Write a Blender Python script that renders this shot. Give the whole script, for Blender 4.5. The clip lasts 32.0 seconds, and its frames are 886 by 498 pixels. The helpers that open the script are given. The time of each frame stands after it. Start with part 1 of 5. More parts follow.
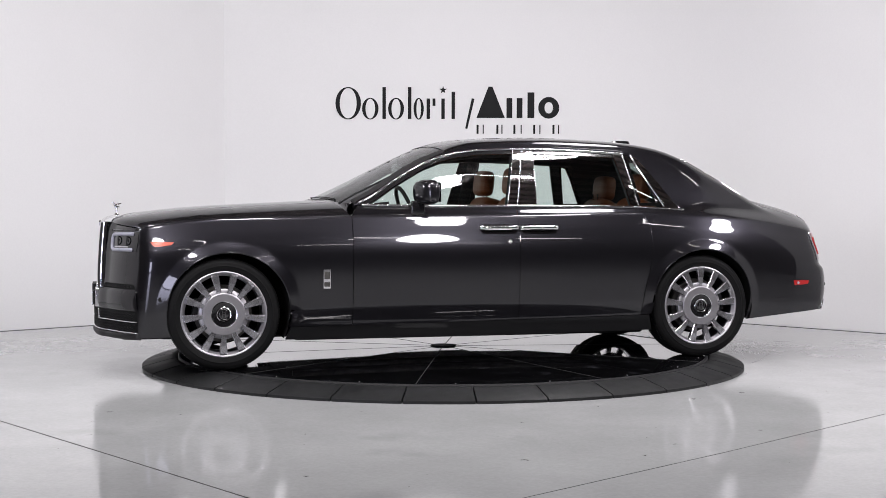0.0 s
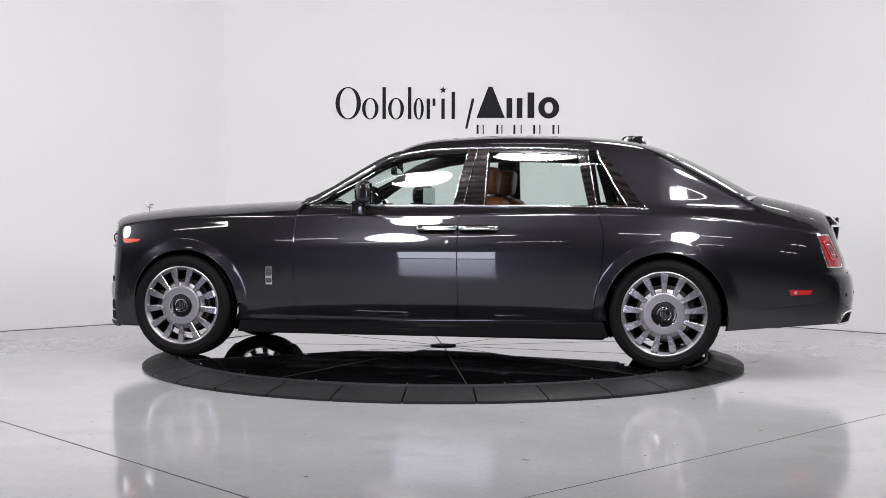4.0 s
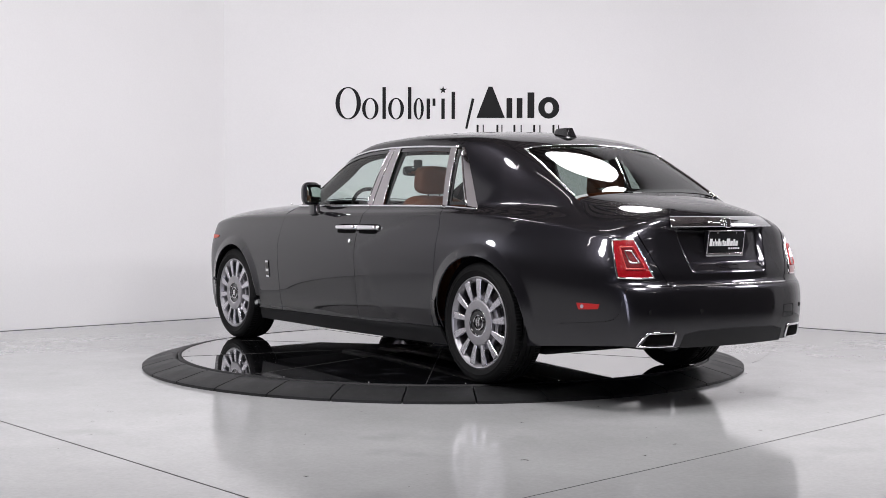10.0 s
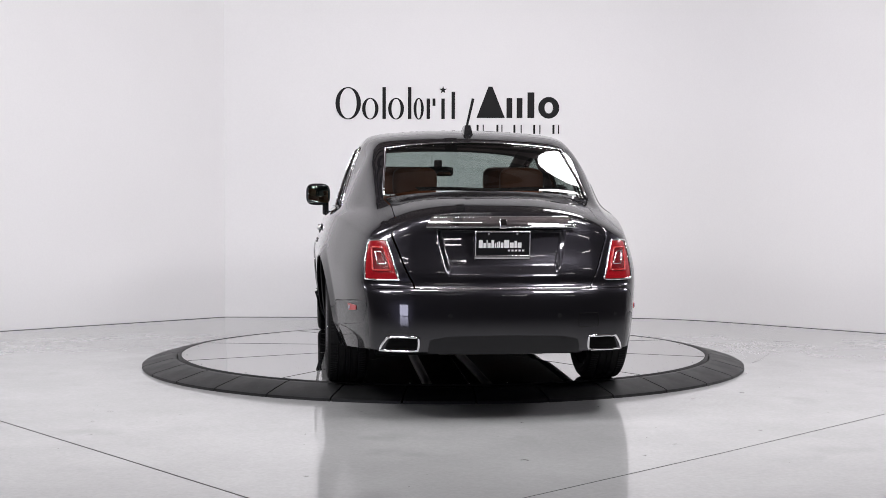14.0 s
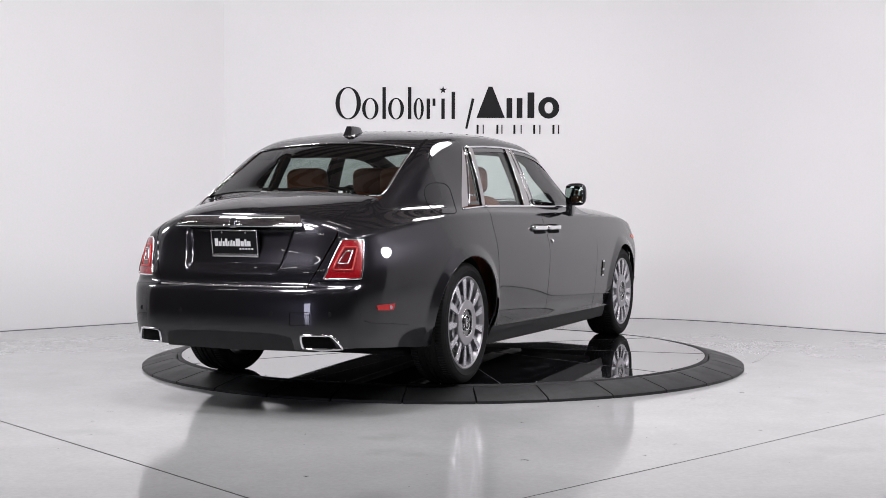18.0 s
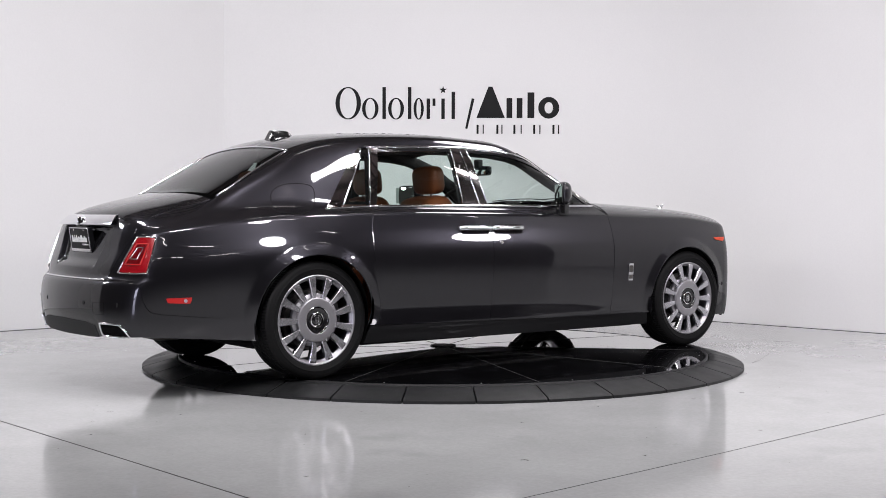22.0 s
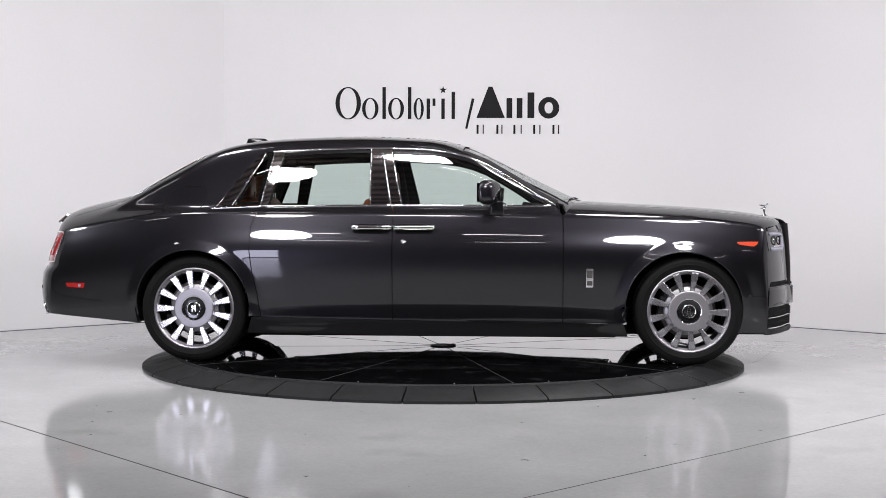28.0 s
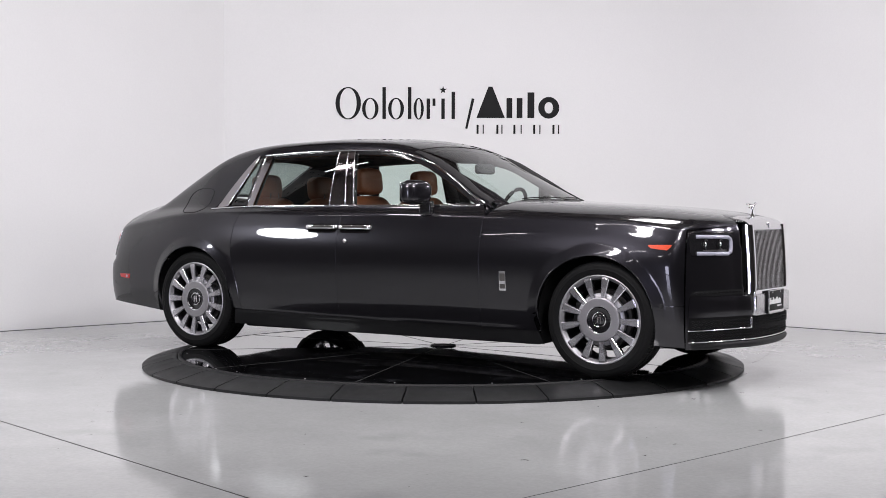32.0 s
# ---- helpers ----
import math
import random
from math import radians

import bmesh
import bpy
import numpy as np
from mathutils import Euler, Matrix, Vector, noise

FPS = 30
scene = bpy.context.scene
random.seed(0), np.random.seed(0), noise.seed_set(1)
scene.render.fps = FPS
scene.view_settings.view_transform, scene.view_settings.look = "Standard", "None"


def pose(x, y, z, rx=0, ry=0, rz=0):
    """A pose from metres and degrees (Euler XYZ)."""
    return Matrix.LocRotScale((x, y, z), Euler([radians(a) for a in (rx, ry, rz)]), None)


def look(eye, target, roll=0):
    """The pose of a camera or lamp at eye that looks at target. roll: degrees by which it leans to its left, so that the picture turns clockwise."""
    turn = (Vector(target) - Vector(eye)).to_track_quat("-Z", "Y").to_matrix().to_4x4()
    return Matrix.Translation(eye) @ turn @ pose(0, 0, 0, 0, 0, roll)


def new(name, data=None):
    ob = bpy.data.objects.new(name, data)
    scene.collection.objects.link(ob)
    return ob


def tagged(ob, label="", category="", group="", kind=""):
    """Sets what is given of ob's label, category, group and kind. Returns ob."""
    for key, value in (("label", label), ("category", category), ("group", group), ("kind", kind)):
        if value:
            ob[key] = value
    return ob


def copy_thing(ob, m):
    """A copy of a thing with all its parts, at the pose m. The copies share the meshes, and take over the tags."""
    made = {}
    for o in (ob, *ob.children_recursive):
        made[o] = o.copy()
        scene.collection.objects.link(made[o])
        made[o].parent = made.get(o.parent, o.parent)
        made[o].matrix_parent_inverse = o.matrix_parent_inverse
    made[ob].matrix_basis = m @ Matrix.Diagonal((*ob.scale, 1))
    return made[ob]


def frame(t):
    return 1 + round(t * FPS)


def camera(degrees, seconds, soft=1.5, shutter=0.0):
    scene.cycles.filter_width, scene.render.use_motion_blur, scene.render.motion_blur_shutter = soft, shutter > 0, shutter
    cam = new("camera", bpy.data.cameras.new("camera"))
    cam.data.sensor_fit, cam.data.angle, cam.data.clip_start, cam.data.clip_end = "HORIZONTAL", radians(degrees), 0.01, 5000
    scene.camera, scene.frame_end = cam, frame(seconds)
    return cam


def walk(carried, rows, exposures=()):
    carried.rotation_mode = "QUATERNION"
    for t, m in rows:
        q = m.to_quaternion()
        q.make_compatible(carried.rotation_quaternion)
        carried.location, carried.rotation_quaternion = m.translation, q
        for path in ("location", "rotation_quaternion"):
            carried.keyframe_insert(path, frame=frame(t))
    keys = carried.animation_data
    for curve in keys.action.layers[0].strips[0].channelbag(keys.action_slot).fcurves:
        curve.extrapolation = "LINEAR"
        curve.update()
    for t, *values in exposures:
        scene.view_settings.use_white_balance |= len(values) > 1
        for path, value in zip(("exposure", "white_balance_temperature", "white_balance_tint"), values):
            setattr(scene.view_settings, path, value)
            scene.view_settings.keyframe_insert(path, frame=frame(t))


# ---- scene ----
# The camera stands still before a turntable in a white photo booth.
cam = camera(38.32, 32.0, soft=0.5)
EYE = (0.0, -10.05, 1.0965)
STAND = Matrix.Translation(EYE) @ pose(0, 0, 0, 90 - 1.714, 0, 0.016) @ pose(0, 0, 0, 0, 0, 0.112)
walk(cam, [(0, STAND), (32, STAND)])
FLOOR = -0.0816

# ---- light ----
world = bpy.data.worlds.new("world")
scene.world = world
world.use_nodes = True
world.node_tree.nodes["Background"].inputs[0].default_value = (0.9, 0.93, 1.0, 1)
world.node_tree.nodes["Background"].inputs[1].default_value = 0.1


def softbox_or_fill(x, y, z, tx, ty, tz, sx, sy, watts, colour=(1, 0.98, 0.96)):
    lamp = bpy.data.lights.new("softbox_or_fill_light", "AREA")
    lamp.shape, lamp.size, lamp.size_y, lamp.energy, lamp.color = "ELLIPSE", sx, sy, watts, colour
    ob = new("softbox_or_fill_light", lamp)
    ob.matrix_world = look((x, y, z), (tx, ty, tz))
    return ob


WARM = (1.0, 0.970, 1.0)
for x, y, z, watts in ((1.7, -4.25, 2.72, 48), (-2.1, -4.15, 2.72, 46), (4.8, -1.75, 2.72, 52), (-4.8, -1.33, 2.45, 36)):
    softbox_or_fill(x, y, z, 0, 0.6, 0.9, 0.7, 0.6, watts, WARM if abs(x) < 3 else (1.0, 0.955, 1.02) if x > 0 else (0.965, 0.985, 1.01))
# Added fill pair at a chosen height; no known softbox hangs here.
for x in (2.6, -2.6):
    softbox_or_fill(x, -5.0, 5.35, 0.6 * x, 4.0, 1.2, 0.95, 0.95, 98, WARM)
for x, y, z, watts in ((-0.6, -3.7, 5.1, 78), (3.0, -2.7, 5.0, 66), (-3.3, -0.9, 5.0, 32), (1.6, 0.1, 3.4, 30)):
    softbox_or_fill(x, y, z, 0, 0.3, 0.4, 0.95, 0.9 if z < 4 else 0.55, watts, WARM)
# Daylight through the open side door behind the camera.
day = bpy.data.lights.new("doorway_daylight", "AREA")
day.shape, day.size, day.size_y, day.energy, day.color = "RECTANGLE", 2.0, 2.0, 110, (0.78, 0.78, 1.0)
new("doorway_daylight", day).matrix_world = look((-5.35, -12.99, 1.0), (-4.6, -5.0, 0.6))
scene.view_settings.exposure = 0.12


# ---- materials ----
def material(name, colour, rough=0.5, metal=0.0, coat=0.0, emit=None, grain=0.0, scale=40.0, bump=0.0, spec=0.5, blotch=0.0, blotch_scale=1.5, rough_var=0.0):
    m = bpy.data.materials.new(name)
    m.use_nodes = True
    nt = m.node_tree
    b = nt.nodes["Principled BSDF"]
    b.inputs["Base Color"].default_value = (*colour, 1)
    b.inputs["Roughness"].default_value = rough
    b.inputs["Metallic"].default_value = metal
    b.inputs["Coat Weight"].default_value = coat
    b.inputs["Coat Roughness"].default_value = 0.02
    b.inputs["Specular IOR Level"].default_value = spec
    if emit:
        b.inputs["Emission Color"].default_value = (*emit[:3], 1)
        b.inputs["Emission Strength"].default_value = emit[3]
    if grain or bump or blotch or rough_var:
        co = nt.nodes.new("ShaderNodeTexCoord")
        fine = nt.nodes.new("ShaderNodeTexNoise")
        fine.inputs["Scale"].default_value = scale
        fine.inputs["Detail"].default_value = 5
        nt.links.new(co.outputs["Object"], fine.inputs["Vector"])
        big = nt.nodes.new("ShaderNodeTexNoise")
        big.inputs["Scale"].default_value = blotch_scale
        big.inputs["Detail"].default_value = 6
        big.inputs["Roughness"].default_value = 0.65
        nt.links.new(co.outputs["Object"], big.inputs["Vector"])
        last = None
        for tex, amount in ((fine, grain), (big, blotch)):
            if not amount:
                continue
            ramp = nt.nodes.new("ShaderNodeMapRange")
            ramp.inputs["From Min"].default_value, ramp.inputs["From Max"].default_value = 0.3, 0.7
            ramp.inputs["To Min"].default_value, ramp.inputs["To Max"].default_value = 1 - amount, 1 + amount
            nt.links.new(tex.outputs["Fac"], ramp.inputs["Value"])
            mul = nt.nodes.new("ShaderNodeVectorMath")
            mul.operation = "SCALE"
            if last is None:
                mul.inputs[0].default_value = colour
            else:
                nt.links.new(last, mul.inputs[0])
            nt.links.new(ramp.outputs[0], mul.inputs["Scale"])
            last = mul.outputs[0]
        if last is not None:
            nt.links.new(last, b.inputs["Base Color"])
        if rough_var:
            rr = nt.nodes.new("ShaderNodeMapRange")
            rr.inputs["From Min"].default_value, rr.inputs["From Max"].default_value = 0.3, 0.7
            rr.inputs["To Min"].default_value, rr.inputs["To Max"].default_value = rough - rough_var, rough + rough_var
            nt.links.new(big.outputs["Fac"], rr.inputs["Value"])
            nt.links.new(rr.outputs[0], b.inputs["Roughness"])
        if bump:
            bu = nt.nodes.new("ShaderNodeBump")
            bu.inputs["Strength"].default_value = bump
            bu.inputs["Distance"].default_value = 0.002
            nt.links.new(fine.outputs["Fac"], bu.inputs["Height"])
            nt.links.new(bu.outputs[0], b.inputs["Normal"])
    return m


def glass_material(name, tint, gloss_rough=0.0):
    m = bpy.data.materials.new(name)
    m.use_nodes = True
    nt = m.node_tree
    nt.nodes.remove(nt.nodes["Principled BSDF"])
    out = nt.nodes["Material Output"]
    clear = nt.nodes.new("ShaderNodeBsdfTransparent")
    clear.inputs[0].default_value = (*tint, 1)
    gloss = nt.nodes.new("ShaderNodeBsdfGlossy")
    gloss.inputs["Roughness"].default_value = gloss_rough
    facing = nt.nodes.new("ShaderNodeLayerWeight")
    facing.inputs["Blend"].default_value = 0.5
    power = nt.nodes.new("ShaderNodeMath")
    power.operation = "POWER"
    power.inputs[1].default_value = 5.0
    nt.links.new(facing.outputs["Facing"], power.inputs[0])
    fres = nt.nodes.new("ShaderNodeMath")
    fres.operation = "MULTIPLY_ADD"
    fres.inputs[1].default_value, fres.inputs[2].default_value = 0.93, 0.065
    nt.links.new(power.outputs[0], fres.inputs[0])
    mix = nt.nodes.new("ShaderNodeMixShader")
    nt.links.new(fres.outputs[0], mix.inputs[0])
    nt.links.new(clear.outputs[0], mix.inputs[1])
    nt.links.new(gloss.outputs[0], mix.inputs[2])
    nt.links.new(mix.outputs[0], out.inputs[0])
    return m


PAINT = material("graphite_metallic_paint", (0.0210, 0.0203, 0.0243), 0.29, 0.80, 1.0, grain=0.12, scale=900)
PAINT.node_tree.nodes["Principled BSDF"].inputs["Coat IOR"].default_value = 1.56
PAINT.node_tree.nodes["Principled BSDF"].inputs["Specular Tint"].default_value = (0.10, 0.10, 0.12, 1)
# Darker and duller than the body colour; for sills and rear sensors.
GRAPHITE_LOW = material("graphite_dark_dull", (0.011, 0.011, 0.012), 0.5, 0.2, 0.05, spec=0.2, grain=0.08, scale=900)
BLACK_GLOSS = material("gloss_black", (0.008, 0.008, 0.009), 0.12, 0.0, 0.6)
BLACK_TRIM = material("black_plastic", (0.009, 0.009, 0.010), 0.55, spec=0.3, grain=0.15, scale=300, bump=0.1)
UNDER = material("underbody_black", (0.006, 0.006, 0.0065), 0.75, spec=0.15, grain=0.2, scale=30)
CHROME = material("polished_chrome", (0.86, 0.86, 0.88), 0.05, 1.0)
STEEL = material("brushed_steel", (0.70, 0.69, 0.70), 0.24, 1.0, grain=0.04, scale=200)
RIM_FACE = material("polished_wheel_face", (0.62, 0.615, 0.65), 0.25, 1.0, grain=0.03, scale=120)
RIM_DARK = material("wheel_barrel", (0.35, 0.35, 0.37), 0.3, 1.0)
SATIN = material("satin_grey_hub", (0.37, 0.362, 0.38), 0.38, 0.85, grain=0.04, scale=200)
RUBBER = material("tyre_rubber", (0.0045, 0.0045, 0.0048), 0.6, spec=0.15, grain=0.15, scale=120, bump=0.15)
PILLAR = material("polished_dark_steel", (0.46, 0.44, 0.44), 0.05, 1.0)
GRILLE_METAL = material("satin_grille_chrome", (0.74, 0.73, 0.74), 0.2, 1.0, grain=0.03, scale=160)
DOOR_MIRROR_GLASS = material("door_mirror_glass", (0.5, 0.55, 0.53), 0.03, 1.0)
GLASS = glass_material("tinted_side_glass", (0.84, 0.92, 0.885))
GLASS_FRONT = glass_material("windscreen_glass", (0.87, 0.94, 0.915))
GLASS_REAR = glass_material("dark_rear_glass", (0.36, 0.41, 0.39))
GLASS_FRIT = material("black_glass_border", (0.004, 0.004, 0.004), 0.04, 0.0, 0.5)
# Near-black without gloss: the shade inside hollows, put into the colour.
HOLLOW_SHADE = material("hollow_shade_black", (0.002, 0.002, 0.002), 0.9, spec=0.1)
PIPE = material("dull_exhaust_steel", (0.12, 0.115, 0.11), 0.5, 0.9, blotch=0.3, blotch_scale=8)
LENS = glass_material("clear_lens", (0.92, 0.93, 0.95))
RED_LENS = material("red_lens", (0.24, 0.004, 0.008), 0.2, 0.0, 0.7, grain=0.25, scale=160)
RED_DEEP = material("deep_red_lens", (0.11, 0.002, 0.004), 0.2, 0.0, 0.7, grain=0.3, scale=220)
RED_REFLECTOR = material("red_reflector", (0.42, 0.008, 0.008), 0.3, 0.0, 0.3, grain=0.2, scale=260)
AMBER = material("amber_marker", (0.55, 0.045, 0.006), 0.35, 0.0, 0.1, grain=0.15, scale=260)
LAMP_WHITE = material("lamp_light_guide", (0.33, 0.33, 0.40), 0.3, 0.0, 0.3)
LEATHER = material("saddle_leather", (0.17, 0.045, 0.013), 0.5, grain=0.12, scale=220, bump=0.25, blotch=0.1)
LEATHER_DARK = material("dark_leather", (0.012, 0.010, 0.0095), 0.65, spec=0.25, grain=0.15, scale=200, bump=0.2)
HEADLINER = material("black_headliner", (0.012, 0.011, 0.012), 0.85, grain=0.1, scale=120)
PLATE = material("black_plate", (0.004, 0.004, 0.005), 0.5, 0.0, 0.0, spec=0.2)
WHITE_MARK = material("white_print", (0.8, 0.8, 0.8), 0.5)
MIRROR = material("mirror_glass", (0.80, 0.86, 0.84), 0.02, 1.0)
WALL = material("white_wall_paint", (0.80, 0.795, 0.80), 0.75, grain=0.012, scale=60, bump=0.05, blotch=0.012, blotch_scale=0.6)
CONCRETE = material("polished_concrete", (0.445, 0.452, 0.452), 0.095, grain=0.05, scale=55, blotch=0.09, blotch_scale=0.9, rough_var=0.03, spec=0.85)
DECK = material("ceiling_deck", (0.26, 0.215, 0.21), 0.7, blotch=0.15, blotch_scale=0.8)
CEIL = material("dark_ceiling", (0.07, 0.062, 0.060), 0.8, blotch=0.1)
RING = material("black_ramp", (0.013, 0.0135, 0.014), 0.48, spec=0.3, grain=0.25, scale=25, blotch=0.25, blotch_scale=3, bump=0.2, rough_var=0.08)
DISC = material("black_mirror_glass", (0.006, 0.006, 0.007), 0.035, 0.0, 1.0, spec=0.9, rough_var=0.03, blotch=0.5, blotch_scale=2.5)
SEAM = material("seam_filler", (0.03, 0.03, 0.03), 0.6, spec=0.25)
TUBE = material("fluorescent_tube", (0.9, 0.9, 0.9), 0.4, emit=(1.0, 0.96, 0.98, 30.0))
INK = material("black_vinyl", (0.007, 0.007, 0.008), 0.6, spec=0.2)



def speckle(m, scale, low, high, depth):
    """Small dark specks over a surface."""
    nt = m.node_tree
    b = nt.nodes["Principled BSDF"]
    co = nt.nodes.new("ShaderNodeTexCoord")
    tex = nt.nodes.new("ShaderNodeTexNoise")
    tex.inputs["Scale"].default_value = scale
    tex.inputs["Detail"].default_value = 3
    nt.links.new(co.outputs["Object"], tex.inputs["Vector"])
    ramp = nt.nodes.new("ShaderNodeMapRange")
    ramp.inputs["From Min"].default_value, ramp.inputs["From Max"].default_value = low, high
    ramp.inputs["To Min"].default_value, ramp.inputs["To Max"].default_value = 1.0, depth
    nt.links.new(tex.outputs["Fac"], ramp.inputs["Value"])
    mul = nt.nodes.new("ShaderNodeVectorMath")
    mul.operation = "SCALE"
    nt.links.new(b.inputs["Base Color"].links[0].from_socket, mul.inputs[0])
    nt.links.new(ramp.outputs[0], mul.inputs["Scale"])
    nt.links.new(mul.outputs[0], b.inputs["Base Color"])


speckle(CONCRETE, 9.0, 0.735, 0.765, 0.4)
speckle(CONCRETE, 1.7, 0.62, 0.80, 0.82)
speckle(DISC, 6.0, 0.60, 0.74, 9.0)
speckle(RING, 34.0, 0.70, 0.76, 5.0)

# ---- mesh helpers ----
def mesh_object(name, verts, faces, mat, parent=None, smooth=True, label=""):
    me = bpy.data.meshes.new(name)
    me.from_pydata([tuple(v) for v in verts], [], faces)
    me.update()
    if smooth:
        me.polygons.foreach_set("use_smooth", [True] * len(me.polygons))
    me.materials.append(mat)
    ob = new(name, me)
    if parent is not None:
        ob.parent = parent
    if label:
        tagged(ob, label)
    return ob


def part(name, bm, mat, parent=None, label="", smooth=True):
    me = bpy.data.meshes.new(name)
    bm.normal_update()
    bm.to_mesh(me)
    bm.free()
    if smooth:
        me.polygons.foreach_set("use_smooth", [True] * len(me.polygons))
        me.set_sharp_from_angle(angle=radians(38))
    me.materials.append(mat)
    ob = new(name, me)
    if parent is not None:
        ob.parent = parent
    if label:
        tagged(ob, label)
    return ob


def box(bm, x0, x1, y0, y1, z0, z1, bevel=0.0, m=None):
    r = bmesh.ops.create_cube(bm, size=1)
    vs = r["verts"]
    for v in vs:
        v.co = Vector((x0 + (v.co.x + 0.5) * (x1 - x0), y0 + (v.co.y + 0.5) * (y1 - y0), z0 + (v.co.z + 0.5) * (z1 - z0)))
    if bevel:
        es = list({e for v in vs for e in v.link_edges})
        vs = bmesh.ops.bevel(bm, geom=es, offset=bevel, segments=3, affect="EDGES", profile=0.5)["verts"]
    if m is not None:
        bmesh.ops.transform(bm, matrix=m, verts=vs)
    return vs


def cylinder(bm, a, b, r0, r1=None, n=24):
    a, b = Vector(a), Vector(b)
    r1 = r0 if r1 is None else r1
    q = (b - a).to_track_quat("Z", "Y").to_matrix().to_4x4()
    bmesh.ops.create_cone(bm, cap_ends=True, segments=n, radius1=r0, radius2=r1, depth=(b - a).length, matrix=Matrix.Translation((a + b) / 2) @ q)


def lathe(profile, n, axis="y"):
    """Verts and faces of a surface turned about the y axis from (radius, y) points."""
    vs, fs = [], []
    for i in range(n):
        a = 2 * math.pi * i / n
        for r, h in profile:
            vs.append((r * math.cos(a), h, r * math.sin(a)))
    k = len(profile)
    for i in range(n):
        for j in range(k - 1):
            p, q = i * k + j, ((i + 1) % n) * k + j
            fs.append((p, q, q + 1, p + 1))
    return vs, fs


def tube(path, r, n=8, flat=1.0, closed=False):
    """Verts and faces of a round strip along a path."""
    P = [Vector(p) for p in path]
    vs, fs = [], []
    for i, p in enumerate(P):
        d = (P[(i + 1) % len(P)] - P[i - 1]) if closed else (P[min(i + 1, len(P) - 1)] - P[max(i - 1, 0)])
        d.normalize()
        up = Vector((0, 1, 0)) if abs(d.y) < 0.9 else Vector((0, 0, 1))
        s = d.cross(up).normalized()
        u = s.cross(d)
        for k in range(n):
            a = 2 * math.pi * k / n
            vs.append(p + s * (r * math.cos(a)) + u * (r * flat * math.sin(a)))
    m = len(P)
    for i in range(m if closed else m - 1):
        for k in range(n):
            a, b = i * n + k, i * n + (k + 1) % n
            c, d = ((i + 1) % m) * n + (k + 1) % n, ((i + 1) % m) * n + k
            fs.append((a, b, c, d))
    if not closed:
        fs.append(tuple(range(n))[::-1])
        fs.append(tuple((m - 1) * n + k for k in range(n)))
    return vs, fs


# ---- the booth ----
def slab(name, mat, a, b, z0, z1, thick, label, side=1):
    """An upright wall from plan point a to b; it thickens away from the booth."""
    a, b = Vector(a), Vector(b)
    d = (b - a).normalized()
    n = Vector((-d.y, d.x)) * thick * side
    bm = bmesh.new()
    ring = [a, b, b + n, a + n]
    lo = [bm.verts.new((p.x, p.y, z0)) for p in ring]
    hi = [bm.verts.new((p.x, p.y, z1)) for p in ring]
    bm.faces.new(lo[::-1]), bm.faces.new(hi)
    for i in range(4):
        bm.faces.new((lo[i], lo[(i + 1) % 4], hi[(i + 1) % 4], hi[i]))
    bmesh.ops.recalc_face_normals(bm, faces=bm.faces)
    return tagged(part(name, bm, mat, smooth=False), label, "wall", kind="structure")


def wall_run(name, mat, pts, z0, z1, thick, label):
    """One upright wall along a bent plan line; it thickens to its left."""
    P = [Vector(p) for p in pts]
    bm = bmesh.new()
    rows = []
    for i, p in enumerate(P):
        d = (P[min(i + 1, len(P) - 1)] - P[max(i - 1, 0)]).normalized()
        o = p + Vector((-d.y, d.x)) * thick
        rows.append([bm.verts.new(c) for c in ((p.x, p.y, z0), (p.x, p.y, z1), (o.x, o.y, z1), (o.x, o.y, z0))])
    for a, b in zip(rows, rows[1:]):
        for k in range(4):
            bm.faces.new((a[k], a[(k + 1) % 4], b[(k + 1) % 4], b[k]))
    bm.faces.new(rows[0]), bm.faces.new(rows[-1][::-1])
    bmesh.ops.recalc_face_normals(bm, faces=bm.faces)
    return tagged(part(name, bm, mat), label, "wall", kind="structure")


TOP = 5.6
CL = (-2.41, 4.01)
SL, SR = (-7.1, -0.266), (7.1, -0.527)
bend = [(1.75, 3.995)]
for i in range(1, 12):
    u = i / 12
    a = Vector((1.75, 3.995)).lerp(Vector((2.47, 3.985)), u)
    b = Vector((2.47, 3.985)).lerp(Vector((3.05, 3.42)), u)
    bend.append(tuple(a.lerp(b, u)))
slab("wall_left", WALL, SL, CL, FLOOR, TOP, 0.2, "white painted angled side wall of the booth")
wall_run("wall_back", WALL, [CL] + bend + [(3.05, 3.42), SR], FLOOR, TOP, 0.2, "white painted back wall that bends into the side wall")
wall_run("wall_wing_left", WALL, [(-7.2, -1.6), (-7.2, -0.5), SL], FLOOR, TOP, 0.2, "white painted side wall of the booth")
wall_run("wall_wing_right", WALL, [SR, (7.2, -0.75), (7.2, -1.6)], FLOOR, TOP, 0.2, "white painted side wall of the booth")
wall_run("wall_side_left", CEIL, [(-7.2, -13.0), (-7.2, -1.6)], FLOOR, TOP, 0.2, "dark grey painted side wall of the studio")
wall_run("wall_side_right", CEIL, [(7.2, -1.6), (7.2, -13.0)], FLOOR, TOP, 0.2, "dark grey painted side wall of the studio")
for x0, x1, z0 in ((7.2, -4.3, FLOOR), (-4.3, -6.4, 2.05), (-6.4, -7.2, FLOOR)):
    slab("wall_rear", CEIL, (x0, -13.0), (x1, -13.0), z0, TOP, 0.2, "dark grey painted wall with an open door")
bm = bmesh.new()
box(bm, -7.6, 7.6, -13.3, 4.4, TOP, TOP + 0.15)
for i in range(34):
    y = -12.8 + i * 0.5
    box(bm, -7.1, 7.1, y, y + 0.12, TOP - 0.1, TOP + 0.01)
